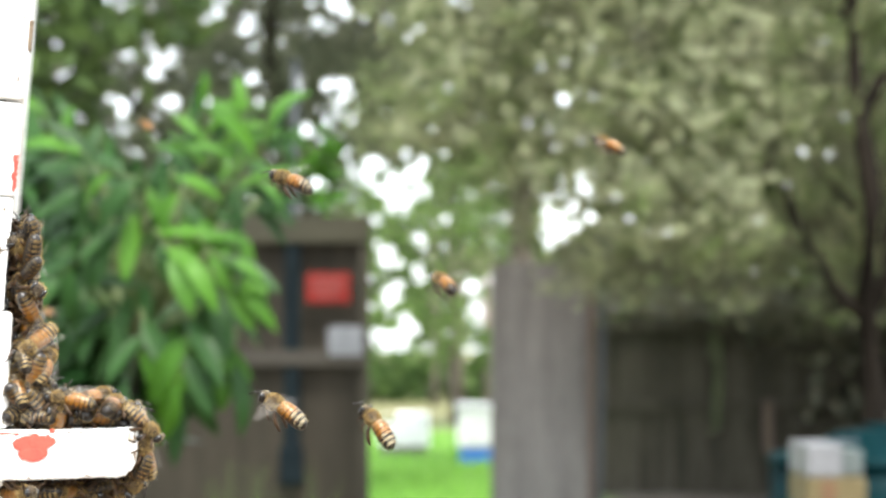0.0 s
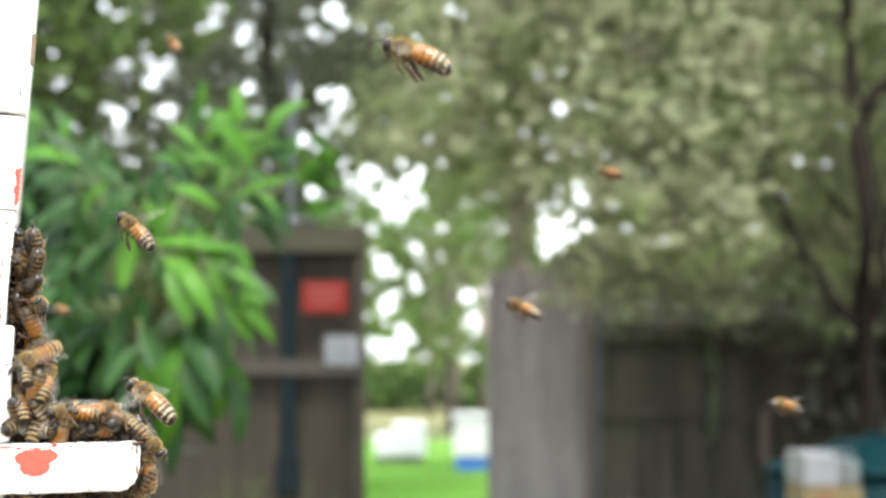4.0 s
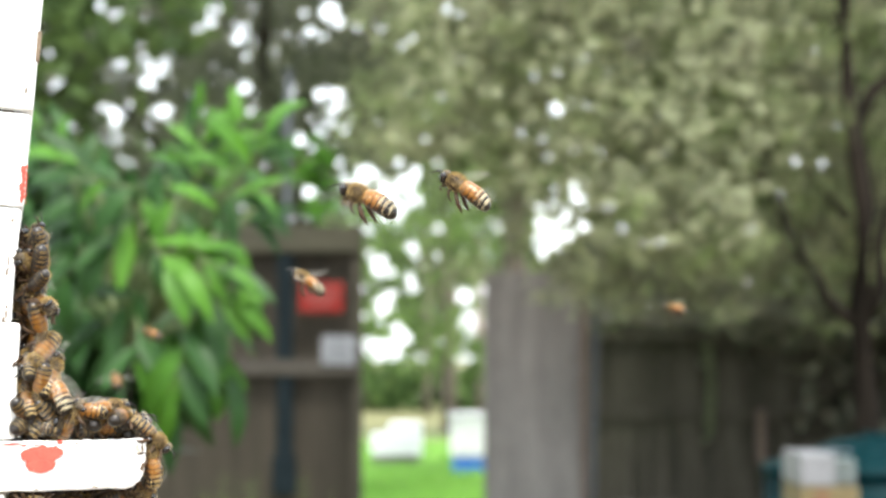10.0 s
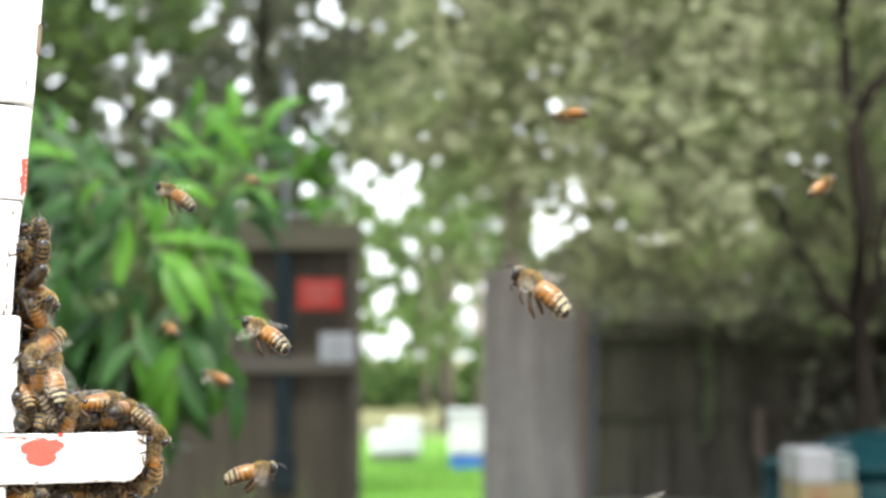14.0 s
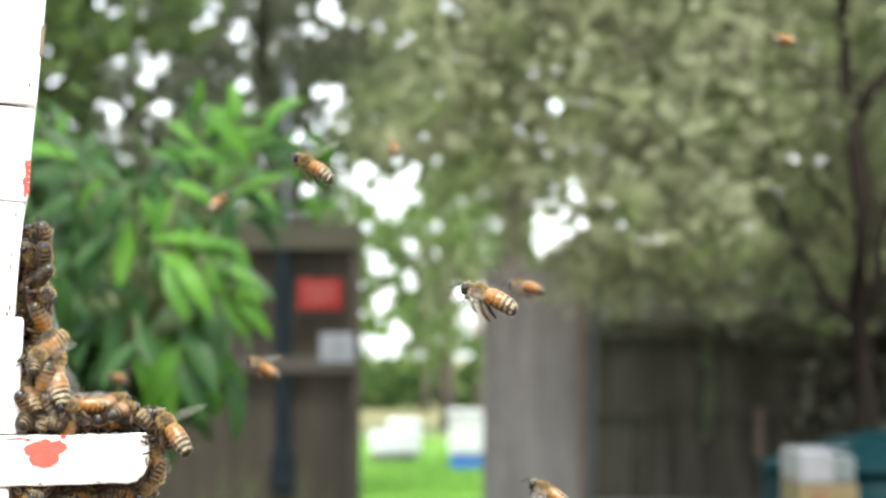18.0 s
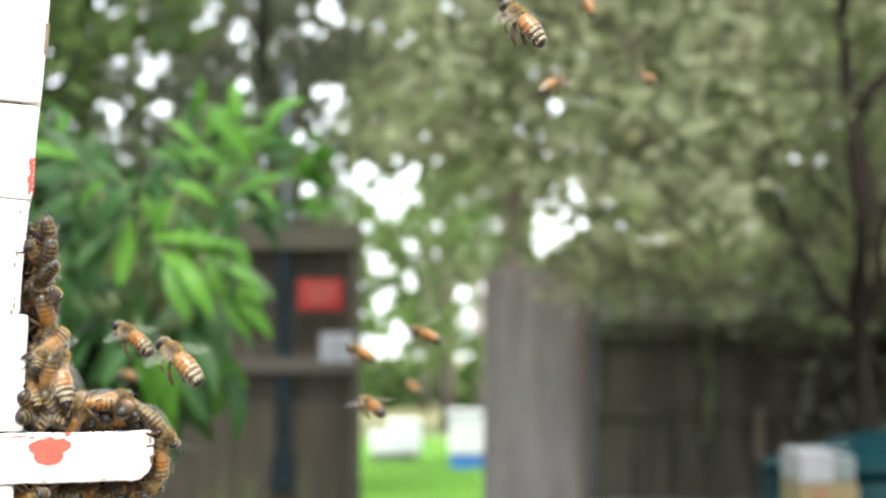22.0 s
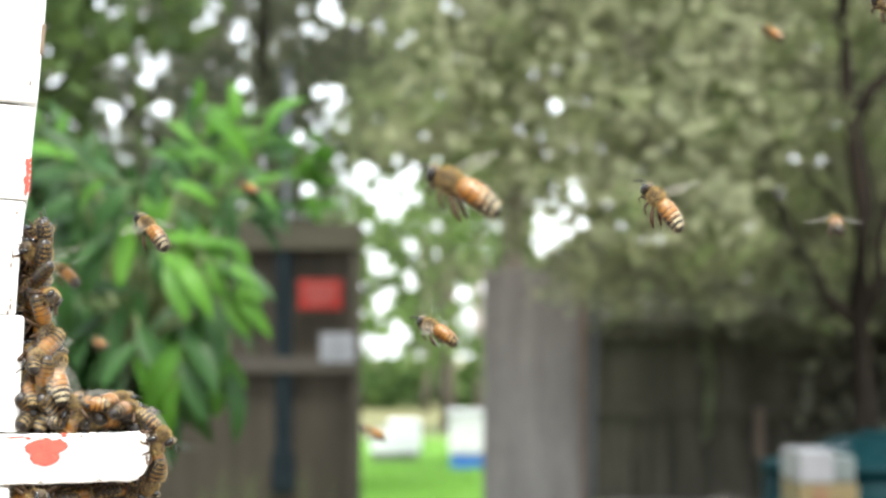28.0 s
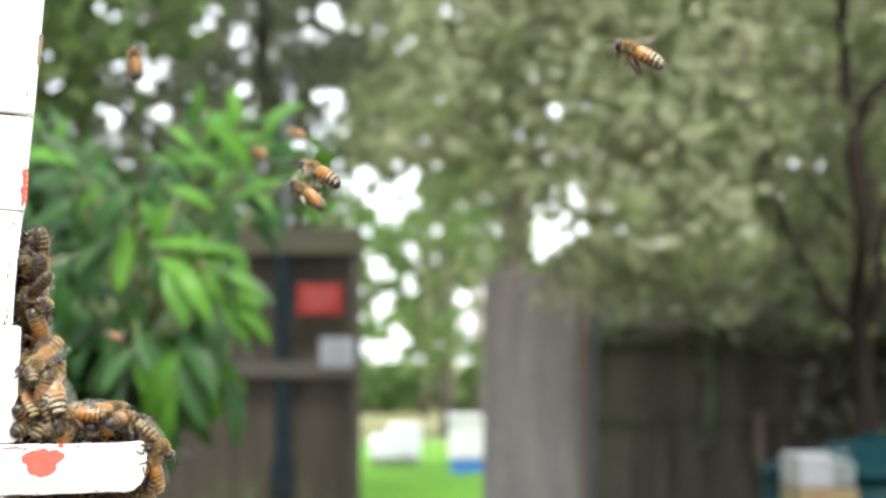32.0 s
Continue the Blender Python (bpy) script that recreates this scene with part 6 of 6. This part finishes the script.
    walk(flyers[9], [
        (0.0, aim(-0.2315, 1.0035, 1.0789, 20, 20)), (8.8, aim(-0.2313, 1.0044, 1.0840, 55.2, 55)), (9.5, aim(-0.1797, 1.0043, 1.0866, 58, 55)),
        (10.0, aim(-0.1563, 1.0041, 1.0911, 60, 55)), (10.5, aim(-0.1451, 1.0039, 1.0959, 42.5, 40)), (11.0, aim(-0.1340, 1.0037, 1.0999, 25, 20)),
        (12.0, aim(-0.1025, 0.8728, 1.0981, 28, 20)), (13.0, aim(-0.0877, 0.8031, 1.0971, 25, 20)), (14.0, aim(-0.0851, 0.8033, 1.0920, 18, 20)),
        (14.5, aim(-0.0814, 0.7846, 1.0898, 17.4, 20)), (16.5, aim(-0.0652, 0.7174, 1.0904, 15, 20)), (17.0, aim(-0.0640, 0.7173, 1.0916, 19.3, 20)),
        (18.0, aim(-0.0608, 0.7171, 1.0965, 28, 20)), (19.0, aim(-0.0548, 0.7043, 1.1004, 28, 20)), (20.0, aim(-0.0461, 0.7042, 1.1020, 25, 20)),
        (21.0, aim(-0.0385, 0.7575, 1.1002, 28, 20)), (22.0, aim(-0.0315, 0.8028, 1.1014, 25, 20)), (23.0, aim(-0.0333, 0.8724, 1.1056, 31.5, 20)),
        (24.0, aim(-0.0359, 0.8725, 1.1032, 38, 20)), (25.0, aim(-0.0407, 0.9558, 1.0993, 35.7, 20)), (25.5, aim(-0.0400, 0.9560, 1.0951, 34.6, 20)),
        (27.5, aim(-0.0320, 0.9573, 1.0711, 30, 20)), (28.0, aim(-0.0312, 0.9576, 1.0654, 23.3, 20)), (29.0, aim(-0.0284, 0.9585, 1.0498, 10, 20)),
        (29.5, aim(-0.0299, 0.9590, 1.0419, 10, 20)), (30.0, aim(-0.0318, 0.9595, 1.0325, 10, 20)), (31.0, aim(-0.0342, 0.9607, 1.0130, 10, 20)),
        (32.0, aim(-0.0338, 0.9607, 1.0135, 10, 20)),
    ])
    flap(flyers[9], 0.0, 30.6, 9)
    walk(flyers[10], [
        (0.0, aim(0.1049, 0.3075, 1.1148, 25, 0)), (4.6, aim(0.0997, 0.3073, 1.1155, 25, 0)), (5.5, aim(0.0736, 0.3078, 1.1038, 25, 0)),
        (6.0, aim(0.0627, 0.2982, 1.0971, 27, 0)), (6.5, aim(0.0579, 0.2937, 1.0920, 29.5, 0)), (7.0, aim(0.0541, 0.2894, 1.0863, 32, 0)),
        (7.5, aim(0.0528, 0.2989, 1.0819, 23.5, 0)), (8.0, aim(0.0519, 0.3089, 1.0784, 15, 0)), (8.5, aim(0.0419, 0.3091, 1.0768, 15, 0)),
        (9.5, aim(0.0317, 0.3096, 1.0667, 15, 0)), (32.0, aim(0.0314, 0.3097, 1.0672, 15, 0)),
    ])
    flap(flyers[10], 4.9, 9.1, 10)
    walk(flyers[11], [
        (0.0, aim(-0.0501, 0.1533, 1.1065, -10, 45)), (9.6, aim(-0.0530, 0.1535, 1.1076, -10, 45)), (10.5, aim(-0.0305, 0.1538, 1.1015, -15, 45)),
        (11.0, aim(-0.0244, 0.1540, 1.0986, -25, 48)), (11.5, aim(-0.0173, 0.1542, 1.0945, -5, 40)), (12.0, aim(-0.0106, 0.1597, 1.0914, 12, 35)),
        (12.5, aim(-0.0027, 0.1655, 1.0889, 12, 35)), (13.0, aim(0.0057, 0.1656, 1.0865, 12, 35)), (14.0, aim(0.0218, 0.1658, 1.0818, 12, 35)),
        (32.0, aim(0.0217, 0.1659, 1.0835, 12, 35)),
    ])
    flap(flyers[11], 9.9, 13.6, 11)
    walk(flyers[12], [
        (0.0, aim(0.0357, 0.7022, 1.2677, 5, 15)), (11.8, aim(0.0347, 0.7030, 1.2399, 5, 15)), (12.5, aim(0.0366, 0.6977, 1.2210, 5, 15)),
        (13.0, aim(0.0374, 0.6939, 1.2085, 5, 15)), (13.5, aim(0.0412, 0.7162, 1.1990, -1.5, 15.6)), (14.0, aim(0.0468, 0.7401, 1.1866, -8, 16.2)),
        (14.5, aim(0.0498, 0.7409, 1.1719, -5.4, 16.9)), (16.5, aim(0.0503, 0.7431, 1.1305, 5, 19.4)), (17.0, aim(0.0450, 0.7433, 1.1253, 12, 20)),
        (17.5, aim(0.0370, 0.7315, 1.1251, 11, 20)), (18.0, aim(0.0296, 0.7201, 1.1245, 10, 20)), (18.5, aim(0.0234, 0.7092, 1.1213, 11, 20)),
        (19.0, aim(0.0180, 0.6987, 1.1159, 12, 20)), (19.5, aim(0.0139, 0.7323, 1.1107, 6, 20)), (20.0, aim(0.0084, 0.6689, 1.1045, 0, 20)),
        (20.5, aim(0.0044, 0.6922, 1.1002, 2.5, 20)), (21.0, aim(0.0012, 0.7170, 1.0987, 5, 20)), (21.5, aim(-0.0022, 0.7434, 1.1013, 12.5, 20)),
        (22.0, aim(-0.0069, 0.7716, 1.1082, 20, 20)), (22.5, aim(-0.0106, 0.7711, 1.1178, 17.5, 20)), (23.0, aim(-0.0151, 0.7705, 1.1282, 15, 20)),
        (23.5, aim(-0.0181, 0.7416, 1.1348, 15, 20)), (24.0, aim(-0.0214, 0.7148, 1.1399, 15, 20)), (24.5, aim(-0.0281, 0.7409, 1.1472, 15, 20)),
        (25.0, aim(-0.0368, 0.7691, 1.1553, 15, 20)), (25.5, aim(-0.0452, 0.8061, 1.1624, 16, 20)), (27.5, aim(-0.0863, 0.9994, 1.1820, 20, 20)),
        (28.0, aim(-0.1031, 1.1105, 1.1902, 20.7, 20)), (29.0, aim(-0.1008, 0.9995, 1.1802, 22.1, 20)), (30.0, aim(-0.1085, 1.1099, 1.2005, 23.6, 20)),
        (31.0, aim(-0.1109, 1.1745, 1.2189, 25, 20)), (32.0, aim(-0.1027, 1.1745, 1.2194, 25, 20)),
    ])
    flap(flyers[12], 11.9, 32.0, 12)
    walk(flyers[13], [
        (0.0, aim(-0.0966, 0.5791, 1.0491, 90, 60)), (11.0, aim(-0.0980, 0.5797, 1.0519, 90, 60)), (12.5, aim(-0.0807, 0.6172, 1.0677, 80, 55)),
        (13.0, aim(-0.0722, 0.5935, 1.0681, 120, 50)), (13.5, aim(-0.0592, 0.5511, 1.0706, 144, 30)), (14.0, aim(-0.0467, 0.5144, 1.0717, 168, 10)),
        (14.5, aim(-0.0349, 0.5031, 1.0752, 160, 10)), (16.5, aim(0.0465, 0.4615, 1.1030, 150, 10)), (17.0, aim(0.0713, 0.4390, 1.1137, 145, 10)),
        (17.5, aim(0.0976, 0.4384, 1.1243, 145, 10)), (18.5, aim(0.1568, 0.4373, 1.1456, 145, 10)), (32.0, aim(0.1575, 0.4372, 1.1477, 145, 10)),
    ])
    flap(flyers[13], 0.0, 18.1, 13)
    walk(flyers[14], [
        (0.0, aim(0.0830, 0.5802, 1.0413, 30, 15)), (12.0, aim(0.0737, 0.5798, 1.0498, 30, 15)), (14.0, aim(0.0571, 0.5792, 1.0562, 30, 15)),
        (14.5, aim(0.0502, 0.5761, 1.0619, 30, 15)), (16.5, aim(0.0343, 0.5648, 1.0659, 30, 15)), (17.0, aim(0.0335, 0.5648, 1.0653, 30, 15)),
        (17.5, aim(0.0322, 0.5649, 1.0647, 30, 15)), (18.0, aim(0.0299, 0.5649, 1.0632, 30, 15)), (19.0, aim(0.0245, 0.5652, 1.0577, 30, 15)),
        (21.0, aim(0.0095, 0.5660, 1.0426, 30, 15)), (32.0, aim(0.0109, 0.5661, 1.0450, 30, 15)),
    ])
    flap(flyers[14], 11.4, 19.6, 14)
    walk(flyers[15], [
        (0.0, aim(0.1927, 0.9038, 1.2906, 8, 15)), (15.0, aim(0.1778, 0.9036, 1.2707, 8, 15)), (16.5, aim(0.1608, 0.8746, 1.2494, 5.8, 17.5)),
        (17.0, aim(0.1535, 0.8653, 1.2436, 5, 18.3)), (17.5, aim(0.1517, 0.8848, 1.2417, 12.5, 19.2)), (18.0, aim(0.1496, 0.9052, 1.2392, 20, 20)),
        (18.5, aim(0.1503, 0.9486, 1.2403, 16, 20.8)), (19.0, aim(0.1502, 0.9963, 1.2417, 12, 21.7)), (19.5, aim(0.1491, 1.0489, 1.2452, 13.5, 22.5)),
        (20.0, aim(0.1482, 1.1073, 1.2509, 15, 23.3)), (21.0, aim(0.1287, 1.1074, 1.2499, 25, 25)), (22.0, aim(0.1148, 1.1725, 1.2582, 28, 26.7)),
        (23.0, aim(0.1042, 1.2456, 1.2724, 35, 28.3)), (24.0, aim(0.0972, 1.2452, 1.2801, 50, 30)), (25.0, aim(0.0825, 0.9959, 1.2494, 60, 30)),
        (25.5, aim(0.0881, 0.9859, 1.2505, 56, 30)), (27.5, aim(0.1337, 0.9481, 1.2499, 40, 30)), (28.0, aim(0.1516, 0.9482, 1.2484, 35, 30)),
        (28.5, aim(0.1678, 0.9482, 1.2478, 35, 30)), (29.0, aim(0.1853, 0.9483, 1.2462, 35, 30)), (30.0, aim(0.2270, 0.9486, 1.2406, 35, 30)),
        (32.0, aim(0.2276, 0.9484, 1.2422, 35, 30)),
    ])
    flap(flyers[15], 14.4, 29.6, 15)
    walk(flyers[16], [
        (0.0, aim(0.1425, 0.4581, 1.1855, 28, 12)), (26.5, aim(0.1396, 0.4572, 1.1855, 29.9, 12)), (27.5, aim(0.1121, 0.4576, 1.1785, 29.9, 12)),
        (28.5, aim(0.0934, 0.4489, 1.1731, 30, 12)), (29.0, aim(0.0850, 0.4361, 1.1689, 30, 12)), (29.5, aim(0.0803, 0.4468, 1.1699, 25, 12)),
        (30.0, aim(0.0751, 0.4580, 1.1718, 20, 12)), (30.5, aim(0.0691, 0.4673, 1.1735, 19, 12)), (31.0, aim(0.0620, 0.4770, 1.1749, 18, 12)),
        (31.5, aim(0.0556, 0.4925, 1.1761, 21.5, 12)), (32.0, aim(0.0496, 0.5090, 1.1768, 25, 12)),
    ])
    flap(flyers[16], 27.9, 32.0, 16)
    walk(flyers[17], [
        (0.0, aim(0.0744, 0.5164, 1.0340, 50, 15)), (24.0, aim(0.0645, 0.5160, 1.0410, 54.7, 15)), (25.0, aim(0.0536, 0.5151, 1.0573, 54.9, 15)),
        (25.5, aim(0.0501, 0.5146, 1.0677, 55, 15)), (27.5, aim(0.0464, 0.4849, 1.1209, 48, 15)), (28.0, aim(0.0493, 0.4600, 1.1330, 50, 15)),
        (28.5, aim(0.0542, 0.4374, 1.1452, 44, 12.5)), (29.0, aim(0.0589, 0.4168, 1.1567, 38, 10)), (29.5, aim(0.0648, 0.4161, 1.1692, 38, 10)),
        (30.0, aim(0.0710, 0.4155, 1.1809, 38, 10)), (31.0, aim(0.0819, 0.4143, 1.2032, 38, 10)), (32.0, aim(0.0822, 0.4142, 1.2034, 38, 10)),
    ])
    flap(flyers[17], 24.4, 30.6, 17)
    walk(flyers[18], [
        (0.0, aim(-0.1173, 0.8242, 1.0163, 90, 55)), (17.5, aim(-0.1182, 0.8250, 1.0187, 90, 55)), (18.3, aim(-0.1073, 0.8236, 1.0452, 84.7, 55)),
        (19.0, aim(-0.0998, 0.8230, 1.0565, 80, 55)), (19.5, aim(-0.0875, 0.7963, 1.0605, 80, 55)), (20.0, aim(-0.0753, 0.7713, 1.0654, 80, 55)),
        (20.5, aim(-0.0639, 0.7553, 1.0713, 77.5, 55)), (21.0, aim(-0.0518, 0.7399, 1.0767, 75, 55)), (21.5, aim(-0.0376, 0.7045, 1.0809, 52.5, 55)),
        (22.0, aim(-0.0232, 0.6723, 1.0842, 30, 50)), (22.5, aim(-0.0105, 0.6320, 1.0867, 34, 40)), (23.0, aim(0.0006, 0.7454, 1.0853, 38, 30)),
        (23.5, aim(0.0104, 0.7110, 1.0860, 38, 25)), (24.0, aim(0.0183, 0.6796, 1.0865, 38, 20)), (24.5, aim(0.0214, 0.6161, 1.0878, 36.5, 17.5)),
        (25.0, aim(0.0221, 0.5635, 1.0886, 35, 15)), (25.5, aim(0.0217, 0.5663, 1.0894, 34.4, 15)), (27.5, aim(0.0061, 0.5769, 1.1027, 32, 15)),
        (28.0, aim(-0.0008, 0.5767, 1.1072, 30, 15)), (28.5, aim(-0.0076, 0.5838, 1.1121, 31, 15)), (29.0, aim(-0.0146, 0.5910, 1.1169, 32, 15)),
        (29.5, aim(-0.0214, 0.6024, 1.1223, 31, 15)), (30.0, aim(-0.0278, 0.6142, 1.1277, 30, 15)), (30.5, aim(-0.0325, 0.6264, 1.1338, 32.5, 15)),
        (31.0, aim(-0.0377, 0.6391, 1.1408, 35, 15)), (31.5, aim(-0.0433, 0.6969, 1.1511, 36.5, 15)), (32.0, aim(-0.0385, 0.6130, 1.1504, 38, 15)),
    ])
    flap(flyers[18], 17.7, 32.0, 18)
    walk(flyers[19], [
        (0.0, aim(0.0451, 0.3261, 1.1791, 5, 8)), (23.6, aim(0.0279, 0.3263, 1.1654, 5, 8)), (24.5, aim(0.0201, 0.3268, 1.1570, 5, 8.4)),
        (25.0, aim(0.0159, 0.3269, 1.1540, 5, 8.6)), (25.5, aim(0.0115, 0.3271, 1.1515, 8, 8.9)), (27.5, aim(0.0012, 0.3280, 1.1333, 20, 9.8)),
        (28.0, aim(0.0039, 0.3238, 1.1260, 28, 10)), (28.5, aim(0.0072, 0.3324, 1.1176, 23, 10)), (29.0, aim(0.0080, 0.3416, 1.1086, 18, 10)),
        (29.5, aim(0.0059, 0.3553, 1.0986, 25, 10)), (30.0, aim(0.0017, 0.3700, 1.0894, 32, 10)), (30.5, aim(-0.0023, 0.3857, 1.0830, 35, 10)),
        (31.0, aim(-0.0049, 0.4028, 1.0767, 38, 10)), (31.5, aim(-0.0061, 0.4030, 1.0736, 38, 10)), (32.0, aim(-0.0074, 0.4033, 1.0688, 38, 10)),
    ])
    flap(flyers[19], 23.9, 32.0, 19)
    walk(flyers[20], [
        (0.0, aim(-0.1514, 0.6699, 1.1188, 30, 40)), (26.4, aim(-0.1534, 0.6705, 1.1193, 30, 40)), (27.5, aim(-0.1264, 0.6703, 1.1226, 30, 40)),
        (28.0, aim(-0.1206, 0.6701, 1.1265, 35, 40)), (28.5, aim(-0.1124, 0.6521, 1.1298, 42.5, 42.5)), (29.0, aim(-0.1051, 0.6350, 1.1336, 50, 45)),
        (29.5, aim(-0.1026, 0.6347, 1.1410, 65, 55)), (30.0, aim(-0.1009, 0.6342, 1.1495, 80, 55)), (30.5, aim(-0.0975, 0.6230, 1.1581, 80, 55)),
        (31.0, aim(-0.0942, 0.6121, 1.1669, 80, 55)), (31.5, aim(-0.0920, 0.6115, 1.1778, 77.5, 50)), (32.0, aim(-0.0900, 0.6109, 1.1892, 75, 40)),
    ])
    flap(flyers[20], 0.0, 32.0, 20)
    walk(flyers[21], [
        (0.0, aim(-0.0331, 0.9930, 1.3123, 25, 20)), (27.2, aim(-0.0363, 0.9937, 1.2925, 25, 20)), (28.5, aim(-0.0453, 0.9948, 1.2707, 25, 20)),
        (29.0, aim(-0.0481, 0.9955, 1.2567, 25, 20)), (29.5, aim(-0.0521, 0.9960, 1.2471, 25, 20)), (30.0, aim(-0.0568, 0.9964, 1.2378, 25, 20)),
        (30.5, aim(-0.0605, 0.9969, 1.2289, 25, 20)), (31.0, aim(-0.0648, 0.9973, 1.2210, 25, 20)), (31.5, aim(-0.0679, 0.9976, 1.2157, 25, 20)),
        (32.0, aim(-0.0695, 0.9978, 1.2109, 25, 20)),
    ])
    flap(flyers[21], 27.9, 32.0, 21)
    walk(flyers[22], [
        (0.0, aim(0.0441, 0.7945, 1.2743, 70, 20)), (18.5, aim(0.0428, 0.7948, 1.2569, 70, 20)), (20.0, aim(0.0475, 0.7956, 1.2421, 70, 20)),
        (21.0, aim(0.0505, 0.7958, 1.2361, 70, 20)), (22.0, aim(0.0550, 0.7959, 1.2358, 60, 20)), (23.0, aim(0.0586, 0.8376, 1.2462, 67.5, 20)),
        (24.0, aim(0.0597, 0.8843, 1.2500, 75, 20)), (24.6, aim(0.0569, 0.8840, 1.2572, 75, 20)), (26.0, aim(0.0497, 0.8823, 1.2898, 75, 20)),
        (32.0, aim(0.0506, 0.8818, 1.2943, 75, 20)),
    ])
    flap(flyers[22], 19.4, 25.2, 22)
    walk(flyers[23], [
        (0.0, aim(0.0151, 1.2608, 0.9683, 40, 40)), (18.0, aim(0.0109, 1.2600, 0.9958, 40, 40)), (20.0, aim(0.0009, 1.1841, 1.0350, 40, 40)),
        (21.0, aim(-0.0100, 1.2005, 1.0595, 40, 40)), (22.0, aim(-0.0181, 1.2174, 1.0831, 40, 40)), (23.0, aim(-0.0215, 1.3378, 1.1067, 40, 40)),
        (24.0, aim(-0.0145, 1.3829, 1.1274, 40, 40)), (25.0, aim(0.0046, 1.4311, 1.1510, 40, 40)), (25.5, aim(0.0173, 1.4095, 1.1617, 40, 40)),
        (27.4, aim(0.0856, 1.3253, 1.3497, 40, 40)), (32.0, aim(0.0864, 1.3247, 1.3546, 40, 40)),
    ])
    flap(flyers[23], 17.4, 32.0, 23)
    for ob in crowd:
        crawl(ob, rng)


motions()
